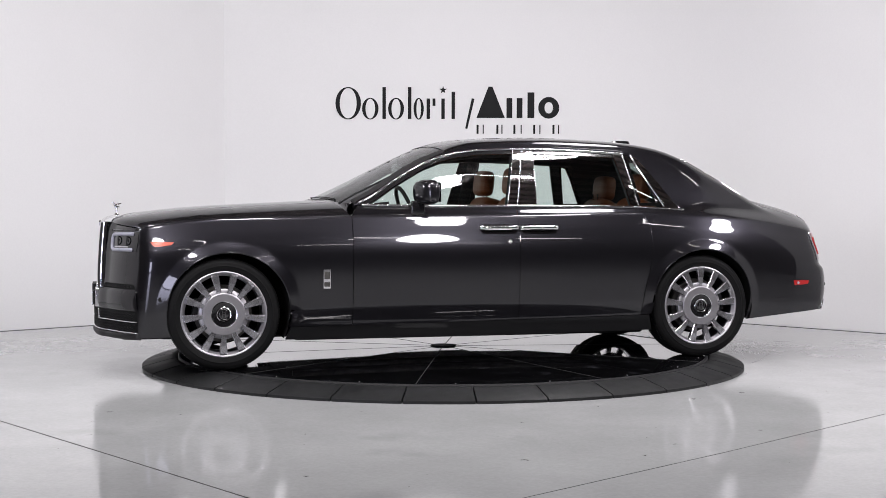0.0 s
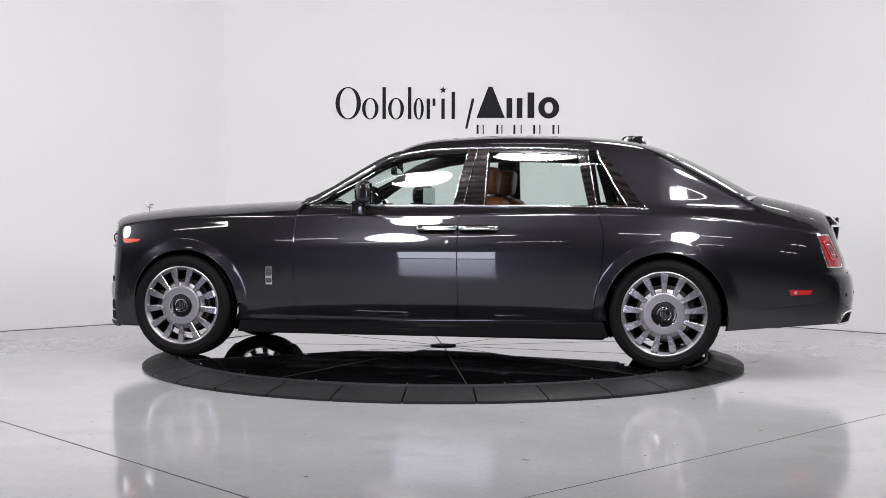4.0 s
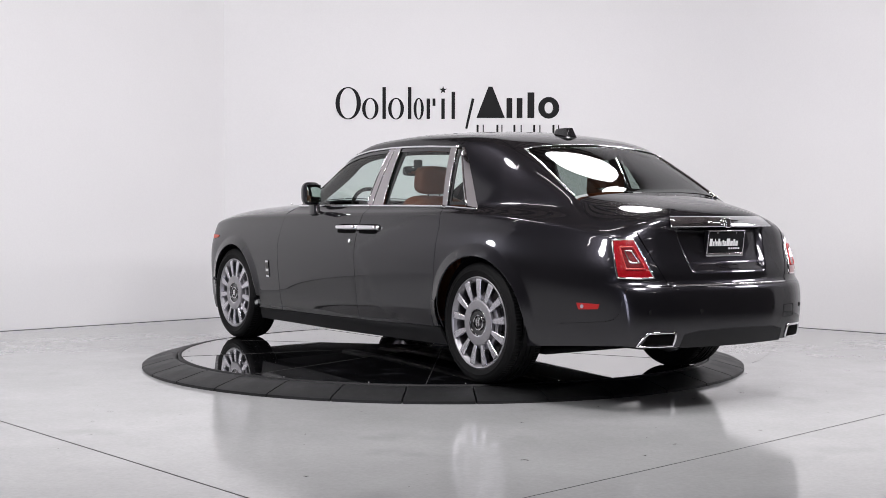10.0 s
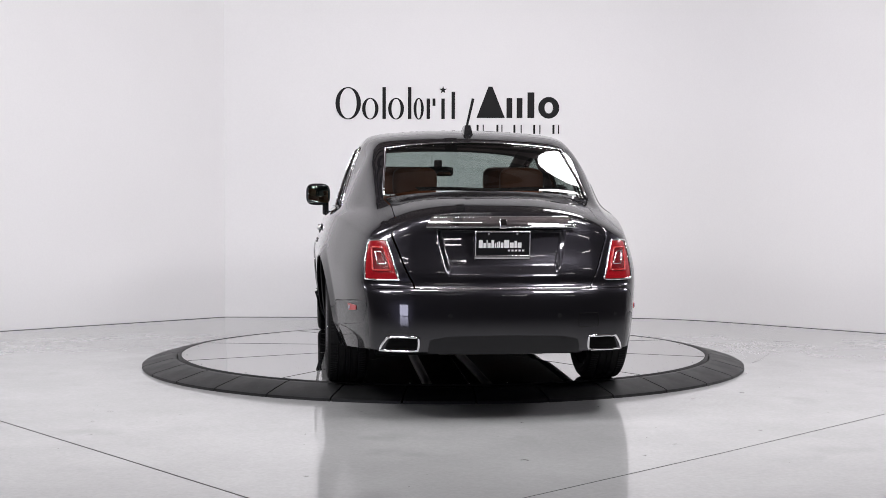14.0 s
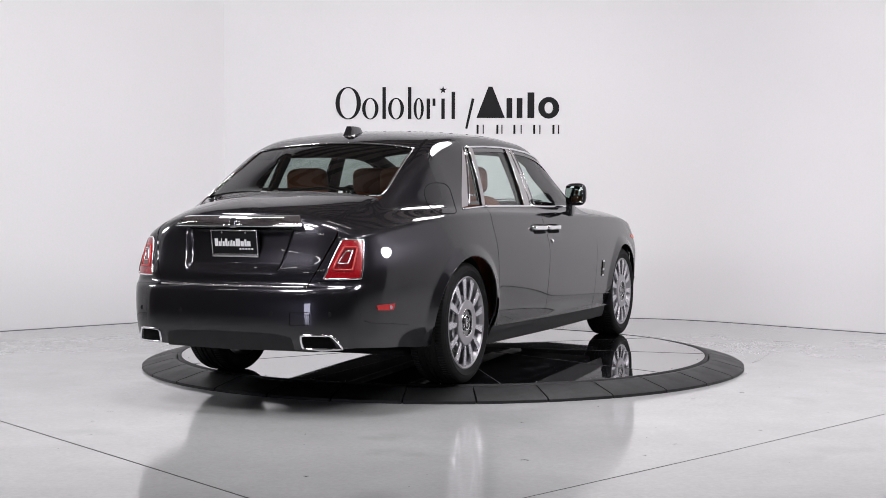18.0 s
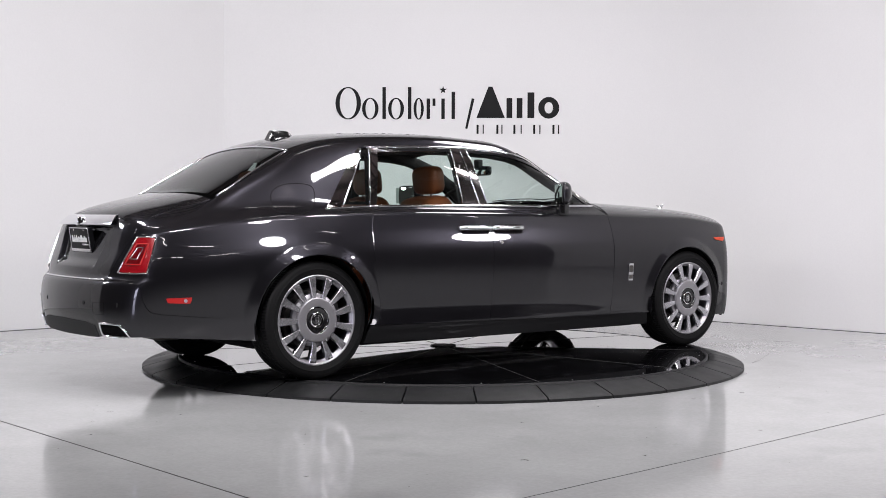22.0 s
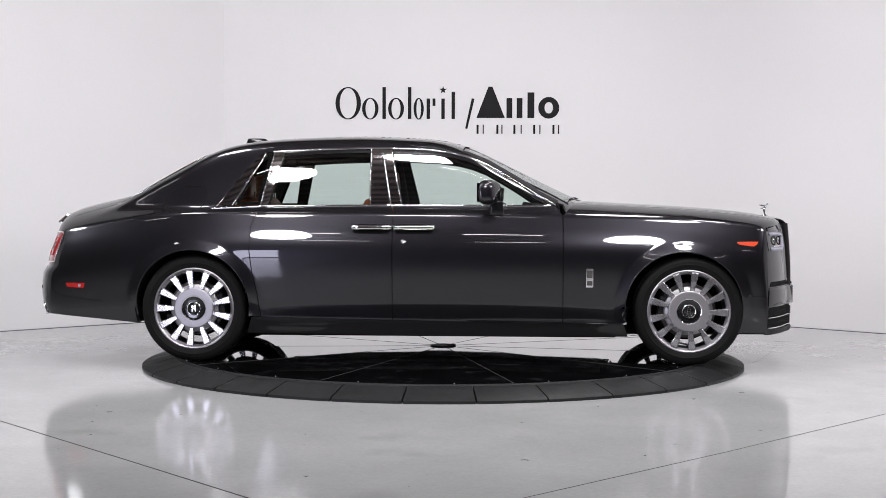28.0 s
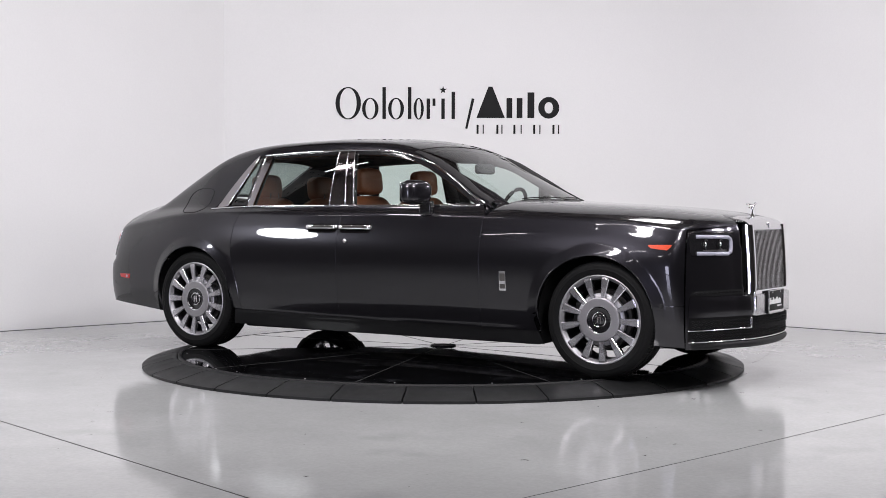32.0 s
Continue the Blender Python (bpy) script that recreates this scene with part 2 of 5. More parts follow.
for i in range(5):
    x = -6 + i * 3
    box(bm, x, x + 0.2, -12.9, 3.9, TOP - 0.4, TOP - 0.1)
ceiling = tagged(part("ceiling", bm, CEIL, smooth=False), "brownish metal deck ceiling with dark ribs and beams", "ceiling", kind="structure")
ceiling.data.materials.append(DECK)
for face in ceiling.data.polygons:
    if abs(face.center.z - TOP) < 0.002 and face.normal.z < -0.5:
        face.material_index = 1
first = None
for x in (-5.9, -2.9, 0.1, 3.1, 6.1):
    for y in (-10.5, -8.0, -4.4, -1.4):
        if first is None:
            first = tagged(new("ceiling_lamp"), "thin white fluorescent batten under the dark ceiling", "lamp", "ceiling battens")
            bm = bmesh.new()
            box(bm, -0.65, 0.65, -0.04, 0.04, 0.03, 0.09, 0.008)
            part("batten", bm, BLACK_TRIM, first)
            bm = bmesh.new()
            cylinder(bm, (-0.6, 0, 0.01), (0.6, 0, 0.01), 0.019, n=12)
            part("tube", bm, TUBE, first)
            first.matrix_basis = pose(x, y, TOP - 0.489)
        else:
            copy_thing(first, pose(x, y, TOP - 0.489))
bm = bmesh.new()
box(bm, -7.6, 7.6, -13.3, 4.4, FLOOR - 0.2, FLOOR)
tagged(part("floor", bm, CONCRETE, smooth=False), "polished pale grey concrete floor with fine cracks", "floor", kind="structure")


def ribbon(name, pts, width, z, mat, label, category):
    vs, fs = [], []
    P = [Vector(p) for p in pts]
    for i, p in enumerate(P):
        d = (P[min(i + 1, len(P) - 1)] - P[max(i - 1, 0)]).normalized()
        n = Vector((-d.y, d.x)) * width / 2
        for q, h in ((p + n, z - 0.01), (p + n * 0.8, z), (p - n * 0.8, z), (p - n, z - 0.01)):
            vs.append((q.x, q.y, h))
    for i in range(len(P) - 1):
        for k in range(3):
            a = i * 4 + k
            fs.append((a, a + 1, a + 5, a + 4))
    return tagged(mesh_object(name, vs, fs, mat, smooth=False), label, category, kind="structure")


ribbon("floor_joint", [(-6.3, 1.35), (-2.481, -2.952), (-1.513, -4.044), (-0.809, -4.846), (3.0, -9.2)], 0.009, FLOOR + 0.0012, SEAM, "dark sawn joint in the concrete floor", "joint")
ribbon("floor_joint", [(6.4, 1.2), (2.577, -2.653), (1.364, -3.861), (0.323, -4.855), (-4.2, -9.2)], 0.005, FLOOR + 0.0012, SEAM, "dark sawn joint in the concrete floor", "joint")


for crack in ([(2.409, -0.141), (2.503, 0.009), (2.613, 0.283), (2.672, 0.405), (2.778, 0.747), (2.887, 1.017)], [(3.002, 1.501), (3.091, 1.448), (3.195, 1.548)]):
    ribbon("floor_crack", crack, 0.002, FLOOR + 0.0009, SEAM, "hairline crack in the concrete floor", "crack")
rng = random.Random(4)
chip_me = None
for k in range(70):
    x, y = rng.uniform(-4.6, 4.6), rng.uniform(-5.2, 2.2)
    if x * x + y * y < 2.45**2:
        continue
    if chip_me is None:
        bm = bmesh.new()
        rim = [bm.verts.new((math.cos(a) * r, math.sin(a) * r, 0)) for a, r in ((0.0, 1.0), (0.9, 0.7), (1.9, 1.0), (2.8, 0.8), (3.9, 1.1), (5.2, 0.75))]
        tip = bm.verts.new((0.1, 0.1, 0.35))
        for i in range(6):
            bm.faces.new((rim[i], rim[(i + 1) % 6], tip))
        chips = part("floor_chips", bm, SEAM, smooth=False)
        tagged(chips, "tiny dark chips and scuffs on the concrete", "chips", kind="stuff")
        chip_me = chips.data
        base_v = [tuple(v.co) for v in chip_me.vertices]
        base_f = [tuple(p.vertices) for p in chip_me.polygons]
        all_v, all_f = [], []
    s, w, a = rng.uniform(0.002, 0.006), rng.uniform(1.0, 3.0), rng.uniform(0, 3.1)
    n0 = len(all_v)
    for cx, cy, cz in base_v:
        u, v = cx * s * w, cy * s
        all_v.append((x + u * math.cos(a) - v * math.sin(a), y + u * math.sin(a) + v * math.cos(a), FLOOR + cz * 0.004 + 0.0002))
    all_f += [tuple(i + n0 for i in f) for f in base_f]
chip_me.clear_geometry()
chip_me.from_pydata(all_v, [], all_f)


base_line = [SL, CL] + bend + [(3.05, 3.42), SR]
wall_run("baseboard", SEAM, [(x * 0.9985, y - 0.005) for x, y in base_line], FLOOR, FLOOR + 0.004, 0.1, "thin dark joint where wall meets floor")


# ---- the turntable ----
ring = tagged(new("turntable_ring"), "fixed black sloping ramp ring round the turntable", "turntable")
ring.location = (0, 0, FLOOR)
H = -FLOOR
R_IN, R_OUT = 2.06, 2.317
seg_me = None
for i in range(32):
    a0 = radians(-96.2 + 11.25 * i)
    if seg_me is None:
        bm = bmesh.new()
        k, rows = 6, []
        gap = 0.0026
        for j in range(k + 1):
            a = gap + (radians(11.25) - 2 * gap) * j / k
            rows.append([bm.verts.new((r * math.cos(a), r * math.sin(a), z)) for r, z in ((R_IN, 0.0), (R_IN, H - 0.012), (R_IN + 0.012, H - 0.004), (R_IN + 0.05, H - 0.006), (R_OUT - 0.02, 0.028), (R_OUT, 0.018), (R_OUT, 0.0))])
        for j in range(k):
            for q in range(6):
                bm.faces.new((rows[j][q], rows[j][q + 1], rows[j + 1][q + 1], rows[j + 1][q]))
        bm.faces.new(rows[0][::-1]), bm.faces.new(rows[-1])
        bmesh.ops.recalc_face_normals(bm, faces=bm.faces)
        first = part("ramp_segment", bm, RING, ring)
        seg_me = first.data
        ob = first
    else:
        ob = new("ramp_segment", seg_me)
        ob.parent = ring
    ob.rotation_euler = (0, 0, a0)
vs, fs = lathe([(2.029, 0.0), (2.029, H - 0.002), (2.036, H + 0.003), (2.05, H + 0.002), (2.056, 0.0)], 160)
vs = [(x, z, y) for x, y, z in vs]
mesh_object("inner_rim", vs, [f[::-1] for f in fs], BLACK_TRIM, ring)

disc = tagged(new("turntable_disc"), "turning mirror-black glass disc under the car", "turntable")
RISE = 0.032  # the panels slope up a little to the hub
for i in range(10):
    n = 12
    a0, a1 = radians(34.2 + 36 * i) + 0.0011, radians(34.2 + 36 * i + 36) - 0.0011
    b = bmesh.new()
    arc = [(2.026 * math.cos(a0 + (a1 - a0) * k / n), 2.026 * math.sin(a0 + (a1 - a0) * k / n)) for k in range(n + 1)]
    pts = [(0.10 * math.cos(a0), 0.10 * math.sin(a0))] + arc + [(0.10 * math.cos(a1), 0.10 * math.sin(a1))]
    am = (a0 + a1) / 2
    tops = [RISE * (1 - (x * math.cos(am) + y * math.sin(am)) / 2.026) for x, y in pts]
    top = [b.verts.new((x, y, h)) for (x, y), h in zip(pts, tops)]
    low = [b.verts.new((x, y, -0.02)) for x, y in pts]
    b.faces.new(top), b.faces.new(low[::-1])
    for k in range(len(pts)):
        b.faces.new((low[k], low[(k + 1) % len(pts)], top[(k + 1) % len(pts)], top[k]))
    part("glass_panel", b, DISC, disc, smooth=False)
b = bmesh.new()
cylinder(b, (0, 0, -0.05), (0, 0, -0.021), 2.02, n=96)
part("disc_base", b, UNDER, disc)
b = bmesh.new()
cylinder(b, (0, 0, -0.02), (0, 0, RISE + 0.007), 0.105, 0.100, n=32)
part("centre_cap", b, BLACK_TRIM, disc)
for i in range(10):
    b = bmesh.new()
    box(b, 0.10, 2.02, -0.0032, 0.0032, -0.004, 0.0012, 0.0, pose(0, 0, RISE, 0, math.degrees(math.atan(RISE * 0.951 / 2.026)), 34.2 + 36 * i))
    part("seam_strip", b, SEAM, disc, smooth=False)
for i in range(20):
    a = 2 * math.pi * (i + 0.3) / 20
    b = bmesh.new()
    cylinder(b, (1.985 * math.cos(a), 1.985 * math.sin(a), -0.002), (1.985 * math.cos(a), 1.985 * math.sin(a), 0.004), 0.006, 0.004, n=8)
    part("bolt", b, SATIN, disc)


# ---- the car: one closed form, cut into panels ----
def spline(xs, ys):
    """A natural cubic through the points, straight past the ends."""
    xs, ys = np.array(xs, float), np.array(ys, float)
    if xs[0] > xs[-1]:
        xs, ys = xs[::-1], ys[::-1]
    n, h = len(xs), np.diff(xs)
    A, r = np.zeros((n, n)), np.zeros(n)
    A[0, 0] = A[-1, -1] = 1
    for i in range(1, n - 1):
        A[i, i - 1], A[i, i], A[i, i + 1] = h[i - 1], 2 * (h[i - 1] + h[i]), h[i]
        r[i] = 6 * ((ys[i + 1] - ys[i]) / h[i] - (ys[i] - ys[i - 1]) / h[i - 1])
    M = np.linalg.solve(A, r)
    d0 = (ys[1] - ys[0]) / h[0] - h[0] * M[1] / 6
    d1 = (ys[-1] - ys[-2]) / h[-1] + h[-1] * M[-2] / 6

    def f(x):
        x = np.asarray(x, float)
        i = np.clip(np.searchsorted(xs, x) - 1, 0, n - 2)
        a, b, hh = xs[i + 1] - x, x - xs[i], h[i]
        y = M[i] * a**3 / (6 * hh) + M[i + 1] * b**3 / (6 * hh) + (ys[i] / hh - M[i] * hh / 6) * a + (ys[i + 1] / hh - M[i + 1] * hh / 6) * b
        y = np.where(x < xs[0], ys[0] + d0 * (x - xs[0]), y)
        return np.where(x > xs[-1], ys[-1] + d1 * (x - xs[-1]), y)

    return f


def smax(a, b, k):
    return (a + b + np.sqrt((a - b) ** 2 + k * k)) / 2


def smin(a, b, k):
    return (a + b - np.sqrt((a - b) ** 2 + k * k)) / 2


def step(a, b, x):
    u = np.clip((x - a) / (b - a), 0, 1)
    return u * u * (3 - 2 * u)


WIDE = spline([2.75, 2.45, 2.2, 1.8, 1.2, 0.6, 0.0, -0.6, -1.2, -1.6, -1.85, -2.1, -2.4, -2.62, -2.77, -2.9, -3.2], [0.90, 0.93, 0.950, 0.968, 0.985, 0.994, 0.999, 1.0, 0.998, 0.993, 0.980, 0.950, 0.897, 0.853, 0.815, 0.775, 0.67])
BELLY = spline([0.12, 0.20, 0.28, 0.36, 0.43, 0.48, 0.62, 0.74, 0.82, 0.87, 0.92, 0.97, 1.02, 1.075, 1.3], [0.878, 0.912, 0.940, 0.9600, 0.9735, 0.9787, 0.992, 0.999, 0.997, 0.989, 0.976, 0.960, 0.941, 0.921, 0.835])
CREASE = spline([2.6, 2.27, 1.93, 1.52, 0.88, 0.3, -0.5, -1.3, -1.7, -2.1, -2.45, -2.75, -3.0], [0.955, 0.995, 1.034, 1.052, 1.064, 1.072, 1.077, 1.083, 1.074, 1.051, 1.006, 0.963, 0.93])
CROWN = spline([2.65, 2.55, 2.36, 2.14, 1.69, 1.25, 0.9, 0.3, -0.5, -1.5, -2.2, -2.45, -2.6, -2.78, -2.98, -3.1], [1.02, 1.045, 1.082, 1.110, 1.143, 1.166, 1.182, 1.19, 1.20, 1.20, 1.225, 1.203, 1.176, 1.136, 1.075, 1.03])
TAIL = spline([0.2, 0.30, 0.42, 0.56, 0.63, 0.66, 0.675, 0.72, 0.85, 1.0, 1.06, 1.2], [3.00, 3.06, 3.10, 3.105, 3.094, 3.078, 3.062, 3.046, 3.005, 2.965, 2.945, 2.88])
NOSE = spline([0.12, 0.2, 0.3, 0.45, 0.6, 0.8, 0.95, 1.05, 1.15], [2.56, 2.61, 2.625, 2.625, 2.62, 2.605, 2.585, 2.555, 2.50])
ROOF = spline([1.25, 1.05, 0.8, 0.6, 0.44, 0.3, 0.153, 0.0, -0.2, -0.567, -0.98, -1.42, -1.65, -1.85, -2.05, -2.25, -2.45, -2.65], [1.07, 1.178, 1.298, 1.398, 1.478, 1.545, 1.604, 1.642, 1.660, 1.674, 1.667, 1.636, 1.590, 1.516, 1.419, 1.309, 1.190, 1.07])
ARCH_F, ARCH_R = (1.740, 0.412, 0.420), (-1.788, 0.412, 0.424)
SQUASH = 0.960  # the arches are a little lower than round


def flare(x, z):
    """The flat flange round each wheel arch and the foot of the doors."""
    out = 0
    for cx, cz, r in (ARCH_F, ARCH_R):
        d = np.hypot(x - cx, np.where(z > cz, (z - cz) / SQUASH, z - cz)) - r
        ramp = smax(0.072 - d, 0.0, 0.012)
        out = out + 0.26 * np.minimum(ramp, 0.085) * step(0.24, 0.52, z)
    return out + 0.006 * np.exp(-(((z - 0.300) / 0.02) ** 2)) * step(1.35, 1.0, x) * step(-1.4, -1.1, x)


def side_y(x, z):
    return WIDE(x) * BELLY(z * 1.075 / np.clip(CREASE(x), 0.9, 1.2)) + flare(x, z)


def lower(x, y, z):
    """Under zero inside the body below the windows."""
    y = np.abs(y)
    side = y - side_y(x, z)
    zc = CREASE(x)
    q = np.clip(y / (0.921 * WIDE(x)), 0, 1.15)
    top = (z - (zc + (CROWN(x) - zc) * (1 - q ** (4.5 - 1.4 * step(-1.7, -2.2, x))))) * 0.9
    v = smax(side, top, 0.010)
    hole = 0.11 * step(0.350, 0.330, y) * step(0.545, 0.565, z)
    nose = x - (NOSE(z) + 0.006 - hole - 0.26 * (y / 0.86) ** 2.3)
    half = 0.31 + 0.055 * (z - 0.745) / 0.25
    dent = step(half + 0.012, half - 0.026, y) * step(0.730, 0.800, z) * step(1.000, 0.984, z)
    tail = -x - (TAIL(z) - 0.036 * dent - 0.055 * (y / 0.55) ** 2 - 0.45 * np.clip(y - 0.5, 0, 1) ** 1.6)
    v = smax(v, nose, 0.045)
    return smax(v, tail, 0.05)


def canopy(x, y, z):
    """Under zero inside the glasshouse."""
    y = np.abs(y)
    h = z - 1.13
    side = y - (0.858 - 0.27 * h - 0.18 * h * np.abs(h) - 0.02 * step(0.2, 0.9, x) - 0.05 * step(-1.2, -2.3, x) - 0.13 * step(-1.7, -2.6, x) - 0.10 * np.maximum(h, 0) * step(-1.2, -1.8, x))
    xs = x + 0.11 * (y / 0.7) ** 2 * step(-0.2, 0.5, x) - 0.06 * (y / 0.65) ** 2 * step(-1.5, -2.0, x)
    top = (z - (ROOF(xs) - 0.035 * (y / 0.65) ** 2)) * 0.9
    return smax(smax(side, top, 0.055), 1.03 - z, 0.03)


def whole(x, y, z):
    return smin(lower(x, y, z), canopy(x, y, z), 0.03)


def root(fn, lo, hi, n=30):
    """The outermost place on each ray where the form ends; fn takes the ray's length."""
    lo, hi = lo.copy(), hi.copy()
    for _ in range(n):
        mid = (lo + hi) / 2
        inside = fn(mid) < 0
        lo, hi = np.where(inside, mid, lo), np.where(inside, hi, mid)
    return (lo + hi) / 2


XF, XR, GIRTH = 2.2, -2.4, 0.9


def girth(x, y):
    """The way round the body for a plan point: x along the flank, then round the corners."""
    if x > XF:
        return XF + GIRTH * math.atan2(x - XF, y)
    if x < XR:
        return XR - GIRTH * math.atan2(XR - x, y)
    return x


def flank(S, Z, form=lower, inset=0.0):
    """Points of the left flank, the nose and the tail by girth and height."""
    S, Z = np.asarray(S, float), np.asarray(Z, float)
    a = np.where(S > XF, (S - XF) / GIRTH, np.where(S < XR, (S - XR) / GIRTH, 0))
    x0 = np.clip(S, XR, XF)
    dx, dy = np.sin(a), np.cos(a)
    r = root(lambda q: form(x0 + q * dx, q * dy, Z), np.full(S.shape, 0.05), np.full(S.shape, 1.6)) - inset
    return np.stack([x0 + r * dx, r * dy, Z], -1)


def over(X, PHI, form=canopy, inset=0.0, z0=0.9):
    """Points over the top by x and the angle from upright, to the left."""
    X, PHI = np.asarray(X, float), np.asarray(PHI, float)
    dy, dz = np.sin(PHI), np.cos(PHI)
    r = root(lambda q: form(X, q * dy, z0 + q * dz), np.full(X.shape, 0.02), np.full(X.shape, 1.6)) - inset
    return np.stack([X, r * dy, z0 + r * dz], -1)


def lie(x, z, form=canopy, z0=0.9):
    """The angle under which the point of the flank at x, z lies."""
    p = flank(np.array([x]), np.array([z]), form)[0]
    return math.atan2(p[1], p[2] - z0)


def resample(line, n):
    """n points along a line of points, evenly by length, with its corners kept near."""
    L = np.array(line, float)
    d = np.concatenate([[0], np.cumsum(np.hypot(*np.diff(L, axis=0).T))])
    t = np.linspace(0, d[-1], n)
    for v in d[1:-1]:
        k = np.argmin(np.abs(t - v))
        if 0 < k < n - 1:
            t[k] = v
    return np.stack([np.interp(t, d, L[:, 0]), np.interp(t, d, L[:, 1])], -1)


def patch(bottom, top, n, m, left=None, right=None, power=1.0):
    """A grid of plan points between a lower and an upper line, and two side lines where they bend."""
    b, t = resample(bottom, n), resample(top, n)
    v = np.linspace(0, 1, m)[:, None, None] ** power
    g = (1 - v) * b[None] + v * t[None]
    u = np.linspace(0, 1, n)[None, :, None]
    if left is not None:
        l = resample(left, m)
        g = g + (1 - u) * (l[:, None] - g[:, :1])
    if right is not None:
        r = resample(right, m)
        g = g + u * (r[:, None] - g[:, -1:])
    return g


def slope_of(form, P):
    """Outward normals of the form at places P."""
    Q, h = P.reshape(-1, 3), 4e-4
    g = [form(*(Q + np.eye(3)[i] * h).T) - form(*(Q - np.eye(3)[i] * h).T) for i in range(3)]
    N = np.stack(g, -1)
    return (N / (np.linalg.norm(N, axis=1, keepdims=True) + 1e-12)).reshape(P.shape)


def shell(name, grids, mat, parent, mirror=False, skirt=0.014, label="", form=None):
    """One panel from grids of places, with its rim turned inwards."""
    verts, faces, normals = [], [], []
    for P in grids:
        P = np.array(P)
        F = None if form is None else slope_of(form, P)
        if mirror:
            P = P * np.array([1, -1, 1])
            F = None if F is None else F * np.array([1, -1, 1])
        m, n = P.shape[:2]
        du = np.gradient(P, axis=1)
        dv = np.gradient(P, axis=0)
        N = np.cross(du, dv)
        N /= np.linalg.norm(N, axis=2, keepdims=True) + 1e-12
        c = P.mean((0, 1))
        if np.sum((P - np.array([c[0] * 0.6, 0, 0.6])) * N) < 0:
            N = -N
            turned = True
        else:
            turned = False
        base = len(verts)
        verts += list(P.reshape(-1, 3))
        if F is not None:
            normals += list(F.reshape(-1, 3))
        for j in range(m - 1):
            for i in range(n - 1):
                a = base + j * n + i
                f = (a, a + 1, a + n + 1, a + n)
                faces.append(f[::-1] if turned else f)
        if skirt:
            rim = [(0, i) for i in range(n)] + [(j, n - 1) for j in range(1, m)] + [(m - 1, i) for i in range(n - 2, -1, -1)] + [(j, 0) for j in range(m - 2, 0, -1)]
            b2 = len(verts)
            for j, i in rim:
                verts.append(P[j, i])
                verts.append(P[j, i] - N[j, i] * skirt)
                if F is not None:
                    normals += [F[j, i], F[j, i]]
            k = len(rim)
            for q in range(k):
                a, b = b2 + 2 * q, b2 + 2 * ((q + 1) % k)
                f = (a, a + 1, b + 1, b)
                faces.append(f[::-1] if turned else f)
    ob = mesh_object(name, verts, faces, mat, parent, True, label)
    if form is not None:
        ob.data.normals_split_custom_set_from_vertices([tuple(v) for v in normals])
    return ob


def both(name, grids, mat, parent, **kw):
    return [shell(name, grids, mat, parent, False, **kw), shell(name, grids, mat, parent, True, **kw)]


car = tagged(new("car"), "dark graphite metallic luxury saloon with chrome trim on the turntable", "car")
G = 0.0034


def arch_line(c, a0, a1, n=40):
    cx, cz, r = c
    turns = [radians(a0 + (a1 - a0) * i / n) for i in range(n + 1)]
    return [(cx + r * math.cos(a), cz + r * math.sin(a) * (SQUASH if math.sin(a) > 0 else 1)) for a in turns]


def crease_line(s0, s1, n=24, dz=0.0):
    out = []
    for i in range(n + 1):
        s = s0 + (s1 - s0) * i / n
        x = s
        if s > XF or s < XR:
            x = flank(np.array([s]), np.array([1.0]))[0][0]
        out.append((s, float(CREASE(x)) + dz))
    return out


# Front wings.
S_NOSE = 2.338
arc = arch_line(ARCH_F, 197, 12)
wing_low = [(0.886 + G, 0.295), (1.26, 0.295)] + arc + [(S_NOSE, arc[-1][1])]
wing = [flank(*np.moveaxis(patch(wing_low, crease_line(0.886 + G, S_NOSE), 180, 70, power=1.7), -1, 0))]
WINGS = both("front_wing", wing, PAINT, car, form=lower, skirt=0.03)

# Doors.
rear_seam = [(-1.284, 0.331), (-1.307, 0.504), (-1.343, 0.666), (-1.363, 0.826), (-1.355, 0.987), (-1.338, 1.030), (-1.318, 1.082)]


def door(low, left, right, top_x0, top_x1, name):
    g = patch(low, crease_line(left[-1][0], right[-1][0]), 60, 40, left, right)
    up = patch(crease_line(left[-1][0], right[-1][0]), [(top_x0, 1.131), (top_x1, 1.127)], 60, 9)
    return both(name, [flank(*np.moveaxis(g, -1, 0), form=whole), flank(*np.moveaxis(up, -1, 0), form=whole)], PAINT, car, form=whole)


FRONT_DOORS = door([(0.886 - G, 0.296), (-0.331 + G, 0.314)], [(0.886 - G, 0.296), (0.886 - G, 0.9), (0.884 - G, 1.064)], [(-0.331 + G, 0.314), (-0.331 + G, 1.076)], 0.83, -0.345 + G, "front_door")
REAR_DOORS = door([(-0.331 - G, 0.314), (-1.284 + G, 0.332)], [(-0.331 - G, 0.314), (-0.331 - G, 1.076)], [(x + G, z) for x, z in rear_seam], -0.345 - G, -1.286 + G, "rear_door")

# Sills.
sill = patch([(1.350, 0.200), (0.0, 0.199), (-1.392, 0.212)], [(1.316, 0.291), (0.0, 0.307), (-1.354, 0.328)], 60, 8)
both("sill", [flank(*np.moveaxis(sill, -1, 0), inset=0.004)], GRAPHITE_LOW, car, label="dark sill panel")

